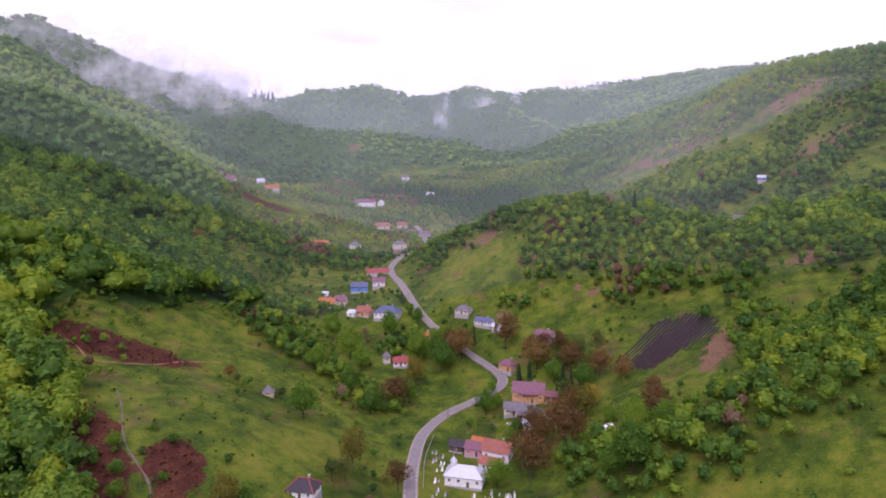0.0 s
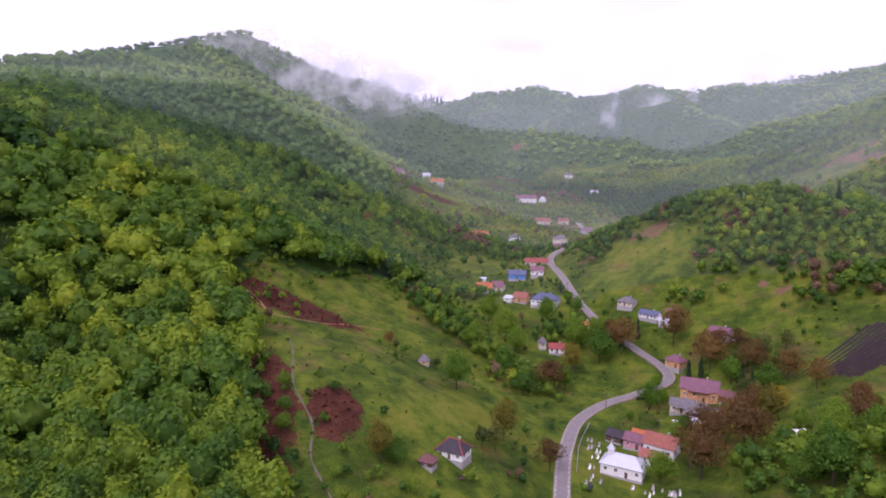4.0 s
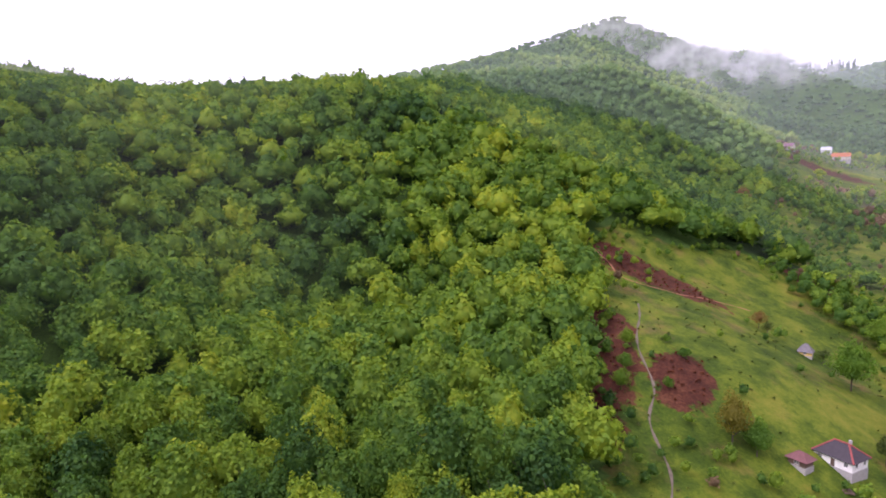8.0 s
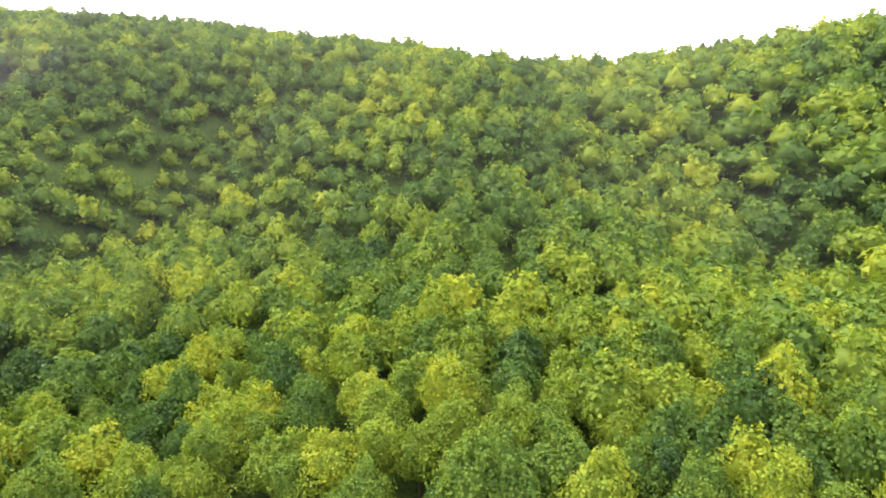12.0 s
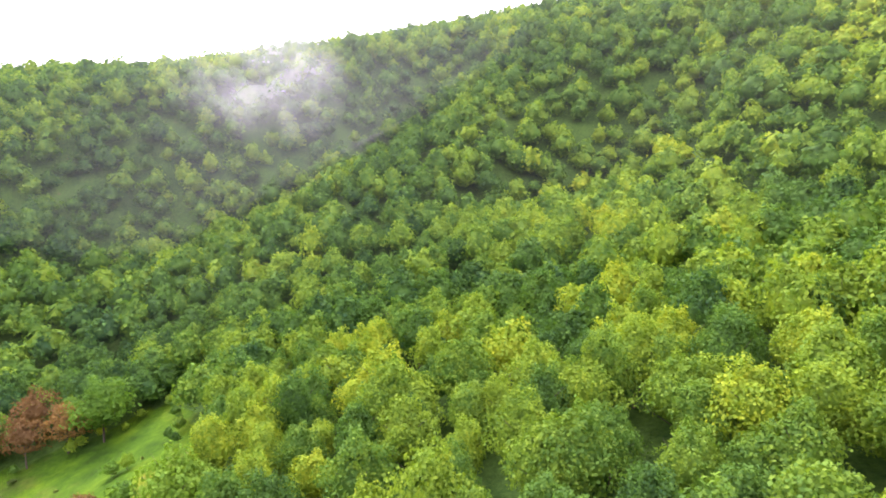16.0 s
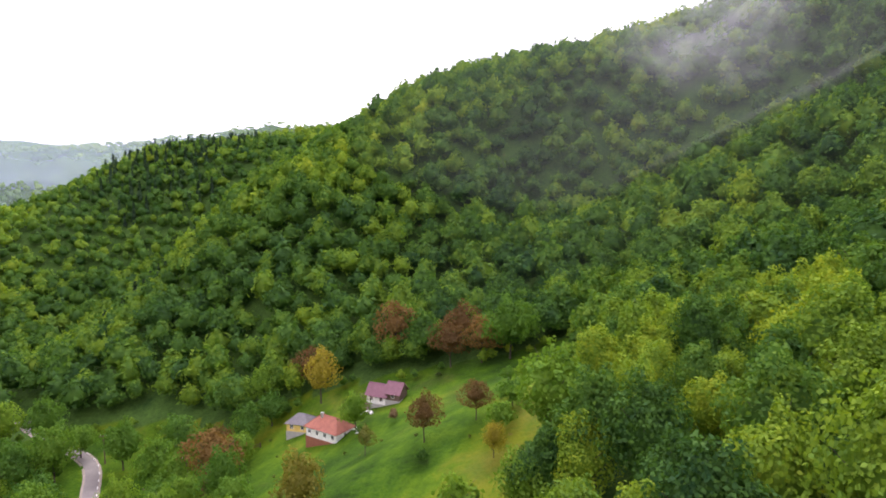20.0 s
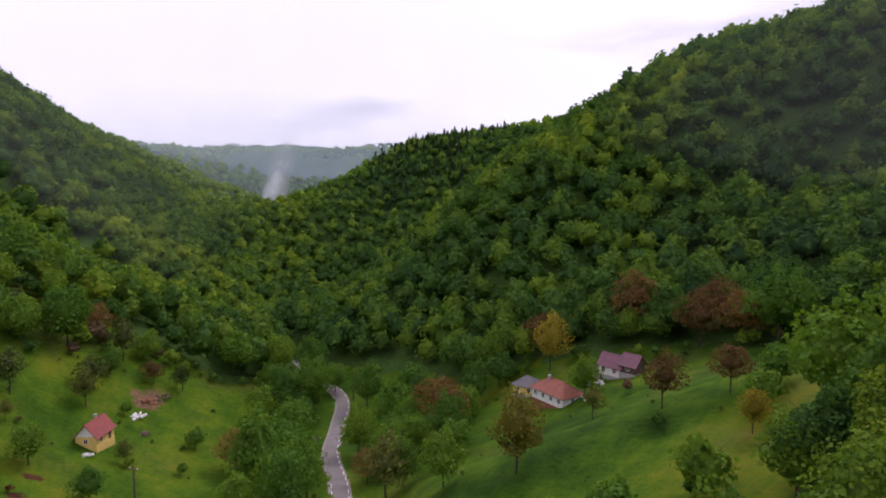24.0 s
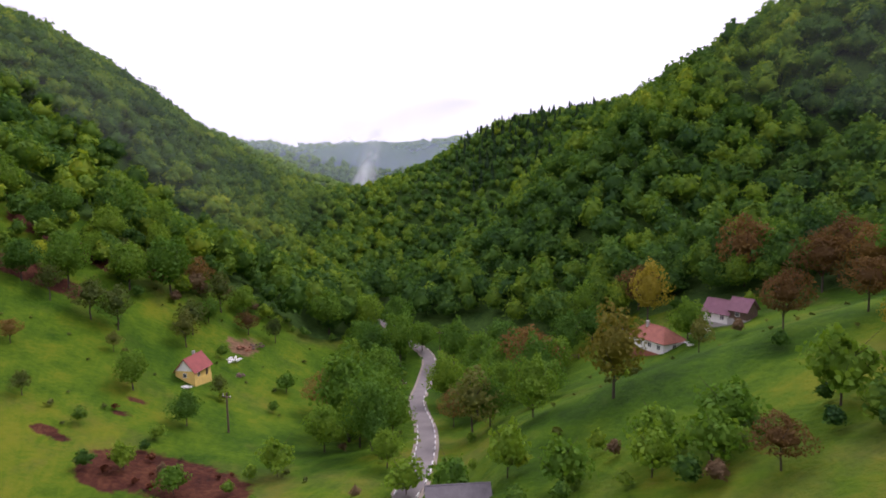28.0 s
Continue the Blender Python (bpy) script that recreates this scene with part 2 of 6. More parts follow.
def ground_mat():
    """Meadow, forest floor, bracken and ploughed soil, by the land cover stored on the sheet."""
    m, n, l, out = material("ground_cover")
    pos = n.new("ShaderNodeNewGeometry").outputs["Position"]
    a = n.new("ShaderNodeAttribute")
    a.attribute_name = "cover"
    sep = n.new("ShaderNodeSeparateColor")
    l.new(a.outputs["Color"], sep.inputs["Color"])
    forest, bracken, soil = sep.outputs["Red"], sep.outputs["Green"], sep.outputs["Blue"]
    big = noise_tex(n, l, 0.03, 5, 0.6, pos)
    mid = noise_tex(n, l, 0.16, 5, 0.65, pos)
    fine = noise_tex(n, l, 1.3, 4, 0.7, pos)
    mixn = maths(n, l, 'ADD', maths(n, l, 'MULTIPLY', big, 0.45), maths(n, l, 'ADD', maths(n, l, 'MULTIPLY', mid, 0.35), maths(n, l, 'MULTIPLY', fine, 0.2)))
    grass = ramp(n, l, mixn, [(0.38, (0.020, 0.041, 0.006)), (0.46, (0.046, 0.080, 0.008)), (0.53, (0.094, 0.130, 0.011)), (0.60, (0.152, 0.158, 0.020))])
    lush = ramp(n, l, mixn, [(0.38, (0.016, 0.043, 0.003)), (0.46, (0.034, 0.084, 0.003)), (0.53, (0.066, 0.124, 0.004)), (0.61, (0.125, 0.150, 0.007))])
    grass = mix_col(n, l, a.outputs["Alpha"], grass, lush)
    tired = ramp(n, l, mid, [(0.4, (0.10, 0.085, 0.030)), (0.62, (0.17, 0.095, 0.042))])
    dry = maths(n, l, 'MULTIPLY', ramp(n, l, noise_tex(n, l, 0.055, 6, 0.7, pos), [(0.54, (0, 0, 0)), (0.70, (1, 1, 1))]), maths(n, l, 'SUBTRACT', 0.75, maths(n, l, 'MULTIPLY', a.outputs["Alpha"], 0.42)))
    grass = mix_col(n, l, dry, grass, tired)
    floor_c = ramp(n, l, maths(n, l, 'ADD', maths(n, l, 'MULTIPLY', mid, 0.5), maths(n, l, 'MULTIPLY', fine, 0.5)), [(0.36, (0.018, 0.048, 0.010)), (0.62, (0.062, 0.118, 0.020))])
    rust_c = ramp(n, l, maths(n, l, 'ADD', maths(n, l, 'MULTIPLY', mid, 0.5), maths(n, l, 'MULTIPLY', fine, 0.5)),
                  [(0.36, (0.026, 0.012, 0.008)), (0.5, (0.064, 0.022, 0.013)), (0.62, (0.11, 0.045, 0.022)), (0.7, (0.08, 0.085, 0.02))])
    soil_c = ramp(n, l, fine, [(0.35, (0.018, 0.012, 0.012)), (0.65, (0.055, 0.038, 0.034))])

    def sharp(v, lo, hi, torn=0.9):
        return ramp(n, l, maths(n, l, 'ADD', v, maths(n, l, 'MULTIPLY', maths(n, l, 'SUBTRACT', mid, 0.5), torn)), [(lo, (0, 0, 0)), (hi, (1, 1, 1))])
    c = mix_col(n, l, sharp(forest, 0.4, 0.6), grass, floor_c)
    ca = n.new("ShaderNodeAttribute")
    ca.attribute_name = "clay"
    clay_c = ramp(n, l, fine, [(0.35, (0.115, 0.066, 0.036)), (0.65, (0.215, 0.130, 0.074))])
    c = mix_col(n, l, sharp(maths(n, l, 'MULTIPLY', ca.outputs["Fac"], 0.8), 0.42, 0.66, 2.2), c, clay_c)
    c = mix_col(n, l, sharp(bracken, 0.42, 0.58, 1.9), c, rust_c)
    c = mix_col(n, l, sharp(soil, 0.45, 0.55), c, soil_c)
    b = n.new("ShaderNodeBsdfPrincipled")
    b.inputs["Roughness"].default_value = 0.95
    b.inputs["Specular IOR Level"].default_value = 0.1
    l.new(c, b.inputs["Base Color"])
    bp = n.new("ShaderNodeBump")
    bp.inputs["Strength"].default_value = 0.6
    bp.inputs["Distance"].default_value = 0.5
    l.new(fine, bp.inputs["Height"])
    l.new(bp.outputs["Normal"], b.inputs["Normal"])
    l.new(b.outputs["BSDF"], out.inputs["Surface"])
    return m


M_GROUND = ground_mat()

# ---- the shape of the land ----
# each hill or hollow, fitted to the camera's view: centre x, y, radius, height
KNOLLS = [(-200, 100, 45, -31), (-200, -110, 45, 2.9), (-170, -50, 45, -24), (-170, 40, 45, 6.6), (-140, -170, 45, 13.5), (-140, 160, 45, 3.8),
    (-110, -20, 45, -5.1), (-80, 190, 45, 22.3), (-80, -140, 45, -31.6), (-50, -20, 45, 10.4), (-50, 70, 45, 12.4), (-20, -200, 45, 25.5),
    (10, 10, 45, -22.5), (10, -170, 45, -16.8), (40, 70, 45, -4.2), (40, -110, 45, -33.1), (40, 130, 45, -14.3), (70, -170, 45, 5.5),
    (100, 190, 45, 14.2), (100, -200, 45, -25.8), (100, 100, 45, -22.3), (130, -80, 45, 12.1), (160, -140, 45, -33.3), (220, -50, 45, 14.3)]
SPURS = [(-394, -16, 80, -20.9), (-352, 362, 80, 15.9), (-310, 236, 80, 35.5), (-310, 68, 80, 16.5), (-268, -58, 80, 18.7), (-184, 278, 80, 22.2),
    (-100, 446, 80, -7.3), (-58, -310, 80, 24.1), (-16, -58, 80, -28.3), (-16, -436, 80, 8), (68, 488, 80, 57.9), (68, -478, 80, 33.8),
    (68, -310, 80, -30.6), (68, 320, 80, -2.9), (152, -268, 80, -63.2), (152, 110, 80, 39.3), (194, 362, 80, 38.6), (194, -478, 80, 40),
    (236, 236, 80, 12.9), (236, 446, 80, -28.2), (236, -184, 80, 27.3), (278, -436, 80, -55), (320, -184, 80, 16), (404, 194, 80, 12.5)]
SLOPES = [(-820, 140, 150, -35.2), (-820, -20, 150, 17), (-740, -180, 150, -21.2), (-660, 60, 150, -15.6), (-660, 540, 150, -26.2), (-580, 300, 150, 11.4),
    (-580, -260, 150, -39), (-420, 540, 150, 63.7), (-420, 780, 150, 24.9), (-260, 860, 150, -51.8), (-260, 540, 150, -15.6), (-100, 700, 150, 8.5),
    (-20, 220, 150, -45.9), (-20, 620, 150, -59.7), (140, 860, 150, -32.7), (140, -740, 150, -110.4), (300, -660, 150, -31.6), (380, 540, 150, -16.1),
    (380, 780, 150, 34), (540, -20, 150, 125.1), (540, -340, 150, 31.6), (540, -580, 150, -45.3), (540, 620, 150, 53.4), (700, -500, 150, 48.2)]
HILLS = [(-1450, 350, 300, 32.9), (-1450, -550, 300, 62.6), (-1150, -250, 300, 84.8), (-1150, 800, 300, -127.9), (-1000, -1000, 300, 99.2), (-850, 500, 300, 86.2),
    (-850, 950, 300, 132), (-850, 1250, 300, 76.3), (-550, -250, 300, 147.3), (-550, 1100, 300, 15.9), (-400, 1400, 300, -65.3), (-100, 1250, 300, -40.7),
    (-100, -1150, 300, -69.6), (50, 1550, 300, 45.9), (200, -1450, 300, 82.8), (200, 1250, 300, -53.6), (350, 1550, 300, -66.9), (350, -1150, 300, -37.8),
    (650, 500, 300, 42.9), (650, -1000, 300, 9.7), (650, 1100, 300, 95), (950, 50, 300, 45), (950, -850, 300, -71.6), (1400, -550, 300, 84.9)]
MOUNTAINS = [(-2300, -200, 600, 76.2), (-2300, 400, 600, 119.9), (-1400, -1400, 600, 91.5), (-500, 1600, 600, 132), (-500, -2000, 600, -23.5), (-500, 2200, 600, 83.6),
    (-500, -2600, 600, 67.8), (100, 2500, 600, 103.8), (1000, 1900, 600, 124.4), (1000, -1700, 600, -51.6), (1000, 2500, 600, 78.3), (1300, 2500, 600, 112.6),
    (1600, -2300, 600, 84), (1600, 1300, 600, 117.1), (1600, -200, 600, 88.7), (1900, 100, 600, 66.1), (1900, -1700, 600, -46.6), (2200, -200, 600, 69.8)]


def hill_sum(x, y):
    z = 30 + 150 * (1 - np.exp(-(np.hypot(x, y) / 900) ** 2))
    for group in (KNOLLS, SPURS, SLOPES, HILLS, MOUNTAINS):
        for hx, hy, r, h in group:
            z = z + h * np.exp(-((x - hx) ** 2 + (y - hy) ** 2) / (2 * r * r))
    return z


def smooth_noise(x, y, size, seed):
    """Value noise on a lattice, 0 to 1."""
    rng = np.random.RandomState(seed)
    tab = rng.rand(256, 256)
    u, v = np.asarray(x) / size, np.asarray(y) / size
    i, j = np.floor(u).astype(int), np.floor(v).astype(int)
    fu, fv = u - i, v - j
    fu, fv = fu * fu * (3 - 2 * fu), fv * fv * (3 - 2 * fv)
    g = lambda a, b: tab[a % 256, b % 256]
    return (g(i, j) * (1 - fu) + g(i + 1, j) * fu) * (1 - fv) + (g(i, j + 1) * (1 - fu) + g(i + 1, j + 1) * fu) * fv


def gullies(x, y):
    """Small ridges and gullies: strong on the far slopes, slight near by."""
    r = np.hypot(x, y)
    a = np.clip((r - 120) / 500, 0.0, 1.0)
    n1 = 1 - np.abs(2 * smooth_noise(x + 0.3 * y, y - 0.3 * x, 260, 3) - 1)
    n2 = 1 - np.abs(2 * smooth_noise(x - 0.5 * y, y + 0.5 * x, 110, 4) - 1)
    n3 = smooth_noise(x, y, 34, 5)
    n4 = smooth_noise(x, y, 9, 6)
    far = np.clip((r - 700) / 800, 0, 1)
    return a * ((n1 - 0.7) * (10 + 42 * far) + (n2 - 0.65) * (9 + 9 * far)) + (n3 - 0.5) * 2.0 + (n4 - 0.5) * 0.5


# the valley road: plan of its middle line, from the gorge in the south to the upper village
ROAD = [(60, -141), (52, -134), (36, -122), (29, -107), (23, -92), (13, -76), (6, -62), (2, -50), (0, -30), (4, 0),
        (8, 50), (0, 100), (-8, 150), (-12, 199), (-12, 228), (-9, 252), (1, 271), (16, 282), (27, 291), (31, 299), (29, 308), (18, 324), (2, 348), (-15, 381),
        (-29, 425), (-42, 468), (-41, 505), (-36, 535), (-28, 570), (-22, 605), (-18, 650), (-22, 690), (-34, 740)]


def spline(pts, step=2.0):
    p = np.array(pts, float)
    q = np.vstack([2 * p[0] - p[1], p, 2 * p[-1] - p[-2]])
    out = []
    for i in range(1, len(q) - 2):
        k = max(2, int(np.hypot(*(q[i + 1] - q[i])) / step))
        for t in np.arange(k) / k:
            a, b, c, d = q[i - 1], q[i], q[i + 1], q[i + 2]
            out.append(0.5 * (2 * b + (c - a) * t + (2 * a - 5 * b + 4 * c - d) * t * t + (3 * b - a - 3 * c + d) * t ** 3))
    out.append(p[-1])
    return np.array(out)


ROAD_LINE = spline(ROAD, 3.0)
_z = hill_sum(ROAD_LINE[:, 0], ROAD_LINE[:, 1])
_k = np.ones(21) / 21
ROAD_Z = np.convolve(np.pad(_z, 10, mode="edge"), _k, mode="valid")


def road_near(x, y):
    """Distance to the road's middle line and the road's height there."""
    x, y = np.asarray(x, float), np.asarray(y, float)
    best, zz = np.full(x.shape, 1e9), np.zeros(x.shape)
    for (px, py), pz in zip(ROAD_LINE, ROAD_Z):
        d = (x - px) ** 2 + (y - py) ** 2
        m = d < best
        best = np.where(m, d, best)
        zz = np.where(m, pz, zz)
    return np.sqrt(best), zz


# low banks and terrace edges of the gorge meadow
BANKS = [(-10, -60, 6, 1.2), (-20, -64, 7, 1.8), (-31, -68, 7, 1.9), (-43, -72, 8, 1.9), (-54, -76, 8, 1.5), (20, -76, 8, -2.0), (34, -104, 9, -2.0), (14, -108, 8, -1.5)]


# side valleys behind the western spurs, other dips and rises, shaped to fit the camera's view
HOLLOWS = [(-82, -177, 16, -12), (-104, -174, 17, -15), (-124, -162, 17, -16), (-148, -150, 17, -16), (-168, -137, 17, -15), (-195, -132, 16, -12),
           (-420, 760, 38, 14), (-395, 830, 38, 15), (-364, 930, 38, 16), (-310, 1005, 38, 15), (-240, 995, 36, 12), (-500, 900, 60, -20), (-450, 1010, 60, -22), (-380, 1100, 60, -22), (-290, 1110, 60, -18),
           (-87, 1440, 50, 16), (-30, 1370, 50, 18), (30, 1250, 45, 18), (62, 1110, 40, 14), (40, 1530, 60, -20), (110, 1390, 60, -22), (135, 1210, 55, -18),
           (-425, 800, 105, -50), (-515, 575, 85, -24), (-330, 965, 70, -22), (-660, 930, 120, 12), (-375, 590, 55, 8), (105, -438, 55, -6), (92, 440, 40, 6),
           (-46, -181, 22, -13), (-38, -157, 14, -3), (34, -228, 24, 8), (-18, -224, 20, -6),
           (-168, -73, 11, -10), (-187, -65, 11, -11), (-208, -56, 11, -9), (-150, -82, 10, -7)]


def relief(x, y):
    z = hill_sum(x, y) + gullies(x, y)
    for hx, hy, r, h in BANKS + HOLLOWS:
        z = z + h * np.exp(-((x - hx) ** 2 + (y - hy) ** 2) / (2 * r * r))
    return z


def land(x, y):
    x, y = np.asarray(x, float), np.asarray(y, float)
    z = relief(x, y)
    d, rz = road_near(x, y)
    k = np.clip((d - 3.4 - 3.0 * np.clip((y - 200) / 150, 0, 1)) / 9.0, 0, 1)
    k = k * k * (3 - 2 * k)
    return rz * (1 - k) + z * k


def ground_z(x, y):
    return float(land(np.array([x]), np.array([y]))[0])


def inside(x, y, poly):
    x, y = np.asarray(x, float), np.asarray(y, float)
    r = np.zeros(x.shape, bool)
    for (x0, y0), (x1, y1) in zip(poly, poly[1:] + poly[:1]):
        c = ((y0 > y) != (y1 > y)) & (x < (x1 - x0) * (y - y0) / ((y1 - y0) or 1e-9) + x0)
        r ^= c
    return r


NORTH_VALLEY = [(-55, 90), (-82, 135), (-128, 193), (-166, 231), (-150, 300), (-138, 328), (-112, 352), (-150, 420), (-205, 540), (-270, 700), (-230, 830), (-120, 960),
                (60, 1000), (190, 960), (300, 900), (430, 870), (520, 740), (570, 560), (480, 400), (400, 320), (280, 230), (170, 150), (60, 95)]
SOUTH_MEADOW = [(-34, -26), (-42, -42), (-48, -51), (-57, -66), (-64, -84), (-70, -102), (-56, -105), (-42, -112), (-28, -117), (-14, -121), (6, -122), (28, -134), (44, -140), (60, -128), (60, -114),
                (80, -110), (90, -92), (112, -70), (110, -30), (60, -5), (20, 0), (-4, -22)]
CORRIDOR = [(-50, 95), (-45, 60), (-40, 30), (-40, 0), (-38, -40), (20, -10), (60, 0), (70, 95)]
FAR_FIELDS = [(-40, 1010, 70, 50), (-190, 900, 50, 30)]


def woods(x, y):
    """How wooded the land is: 1 in the forest, 0 on meadows."""
    x, y = np.asarray(x, float), np.asarray(y, float)
    wob = (smooth_noise(x, y, 18, 11) - 0.5) * 10
    wob2 = (smooth_noise(x, y, 23, 12) - 0.5) * 10
    near = np.hypot(x, y) < 260
    xx, yy = x + np.where(near, wob * 0.4, wob * 2), y + np.where(near, wob2 * 0.4, wob2 * 2)
    o = inside(xx, yy, NORTH_VALLEY) | inside(xx, yy, SOUTH_MEADOW) | inside(xx, yy, CORRIDOR)
    for fx, fy, ra, rb in FAR_FIELDS:
        o |= ((xx - fx) / ra) ** 2 + ((yy - fy) / rb) ** 2 < 1
    return np.where(o, 0.0, 1.0)


def blob(x, y, cx, cy, ra, rb, turn=0.0):
    c, s = math.cos(radians(turn)), math.sin(radians(turn))
    u, v = (x - cx) * c + (y - cy) * s, -(x - cx) * s + (y - cy) * c
    return np.clip(1.6 - np.sqrt((u / ra) ** 2 + (v / rb) ** 2), 0, 1)


# patches of bracken and bare red earth, and ploughed ground: x, y, half length, half width, turn
BRACKEN = [(-104, 165, 25, 9, -55), (-80, 168, 12, 8, -60), (-84, 138, 9, 4, -50), (-138, 240, 28, 11, 22), (-112, 345, 14, 6, -20), 
           (95, 420, 22, 14, 0), (40, 520, 18, 12, 0), (-104, 345, 14, 6, 0), (28, -43, 9, 4.5, 0), (46, -49, 4, 0.8, -65), (44, -39, 2.5, 1.2, 0), (88, -70, 9, 3, 40), (79, -57, 8, 2.6, 50), (34, -38, 5, 2.5, 0),
           (-205, 660, 40, 14, 0)]
# bare clay, dead grass and worn tracks
CLAY = [(61, -87, 6, 3.0, -70), (-168, 1152, 14, 24, -17), (-269, 736, 30, 30, 90), (30, 445, 15, 8, -46), (104, 367, 11, 4, -41), (243, 683, 59, 8, -71), (276, 702, 30, 12, -77), (311, 704, 25, 11, -75), (233, 572, 9, 13, -32), (225, 495, 10, 30, -28), (119, 250, 17, 7, 62), (127, 262, 9, 6, 30), (108, 236, 9, 2.5, 20), (28, 447, 14, 7, 0), (95, 420, 22, 7, 0), (300, 470, 40, 14, 30), (360, 560, 46, 12, 0), (240, 520, 26, 7, 0), (190, 300, 12, 9, 0), (-60, 720, 30, 12, 0),
        (220, 420, 24, 7, 0), (30, 760, 40, 12, 0), (310, 690, 50, 12, 20), (385, 660, 40, 14, 0), (250, 720, 36, 10, 0), (170, 640, 34, 9, 0), (235, 330, 9, 16, 0), (330, 780, 50, 12, 30), (430, 600, 40, 12, -20),
        (470, 520, 30, 10, 30), (400, 480, 36, 9, 10), (150, 560, 30, 7, -10), (60, 860, 50, 12, 0), (-150, 930, 40, 12, 0), (-40, 1010, 30, 14, 0), (-165, 1149, 20, 20, 0), (280, 620, 30, 8, 0), (200, 470, 26, 6, 20),
        (340, 420, 26, 7, -30), (-110, 640, 30, 6, 0), (-170, 600, 30, 7, 20), (64, 392, 16, 4, -20), (88, 352, 14, 3, -40), (40, 360, 12, 3, 30)]


def cover(x, y):
    br = np.zeros(np.shape(x))
    for b in BRACKEN:
        br = np.maximum(br, blob(x, y, *b))
    cl = np.zeros(np.shape(x))
    for b in CLAY:
        cl = np.maximum(cl, blob(x, y, *b))
    return woods(x, y), br, 0.66 * blob(x, y, 107, 277, 26, 12, 28), cl


def mesh_from(name, verts, faces_n, loops, mat, smooth=False, tone=None):
    """A mesh from arrays: verts, corners per face, corner indices."""
    me = bpy.data.meshes.new(name)
    me.vertices.add(len(verts))
    me.vertices.foreach_set("co", np.asarray(verts, np.float32).ravel())
    me.loops.add(len(loops))
    me.loops.foreach_set("vertex_index", np.asarray(loops, np.int32))
    me.polygons.add(len(faces_n))
    st = np.concatenate([[0], np.cumsum(faces_n)[:-1]])
    me.polygons.foreach_set("loop_start", st.astype(np.int32))
    if smooth:
        me.polygons.foreach_set("use_smooth", np.ones(len(faces_n), bool))
    if tone is not None:
        a = me.attributes.new("tone", 'FLOAT', 'POINT')
        a.data.foreach_set("value", np.asarray(tone, np.float32))
    me.materials.append(mat)
    me.update(calc_edges=True)
    return me


def make_ground():
    k = 190
    u = np.arange(-k, k + 1) / k
    g = 85 * np.sinh(4.63 * u)
    x, y = np.meshgrid(g, g)
    z = land(x, y)
    n = 2 * k + 1
    idx = np.arange(n * n).reshape(n, n)
    q = np.stack([idx[:-1, :-1], idx[:-1, 1:], idx[1:, 1:], idx[1:, :-1]], -1).reshape(-1, 4)
    me = mesh_from("ground", np.stack([x, y, z], -1).reshape(-1, 3), np.full(len(q), 4), q.ravel(), M_GROUND, True)
    f, b, s, cl = cover(x, y)
    a = me.color_attributes.new("cover", 'FLOAT_COLOR', 'POINT')
    a.data.foreach_set("color", np.stack([f, b, s, np.clip((60 - y) / 120, 0, 1)], -1).astype(np.float32).ravel())
    me.attributes.new("clay", 'FLOAT', 'POINT').data.foreach_set("value", cl.astype(np.float32).ravel())
    ob = new("ground", me)
    return tagged(ob, "hilly valley ground with green meadows, bracken and forest floor", "ground", kind="structure")


GROUND = make_ground()


# ---- small mesh helpers ----
def part(name, bm, mat, parent=None, label=""):
    me = bpy.data.meshes.new(name)
    bm.to_mesh(me)
    bm.free()
    me.materials.append(mat)
    ob = new(name, me)
    if parent is not None:
        ob.parent = parent
    if label:
        ob["label"] = label
    return ob


def box(bm, x0, y0, z0, x1, y1, z1):
    m = Matrix.Translation(((x0 + x1) / 2, (y0 + y1) / 2, (z0 + z1) / 2)) @ Matrix.Diagonal((x1 - x0, y1 - y0, z1 - z0, 1))
    return bmesh.ops.create_cube(bm, size=1, matrix=m)["verts"]


def tube(bm, p, q, r0, r1, seg=7, caps=True):
    p, q = Vector(p), Vector(q)
    d = q - p
    m = Matrix.Translation((p + q) / 2) @ d.to_track_quat("Z", "Y").to_matrix().to_4x4()
    bmesh.ops.create_cone(bm, cap_ends=caps, segments=seg, radius1=r0, radius2=r1, depth=d.length, matrix=m)


def empty(name, x, y, z, turn=0.0):
    ob = new(name)
    ob.empty_display_size = 0.3
    ob.matrix_basis = pose(x, y, z, 0, 0, turn)
    return ob


# ---- the road ----
def make_road():
    line, zz = ROAD_LINE, ROAD_Z
    tan = np.gradient(line, axis=0)
    tan /= np.linalg.norm(tan, axis=1)[:, None]
    nor = np.stack([-tan[:, 1], tan[:, 0]], 1)

    def strip(name, o0, o1, z0, thick, mat, label, kind):
        bm = bmesh.new()
        rows = []
        for p, n_, z in zip(line, nor, zz):
            k = 0.54 if p[1] < -20 else 0.54 + 0.29 * min(1, (p[1] + 20) / 150)
            a, b = p + n_ * o0 * k, p + n_ * o1 * k
            z = z + 0.75 * min(1.0, max(0.0, (p[1] - 190) / 120))
            rows.append([bm.verts.new((*a, z + z0 - thick)), bm.verts.new((*a, z + z0)), bm.verts.new((*b, z + z0)), bm.verts.new((*b, z + z0 - thick))])
        for r, s in zip(rows, rows[1:]):
            for i in range(3):
                bm.faces.new((r[i], r[i + 1], s[i + 1], s[i]))
        bmesh.ops.recalc_face_normals(bm, faces=bm.faces)
        return tagged(part(name, bm, mat), label, name, kind=kind)
    strip("road", -2.4, 2.4, 0.16, 1.3, M_ASPHALT, "narrow worn grey asphalt road winding through the valley", "structure")
    strip("road_shoulder", -3.3, 3.3, 0.06, 1.3, M_GRAVEL, "gravel shoulders under the asphalt road", "structure")


make_road()


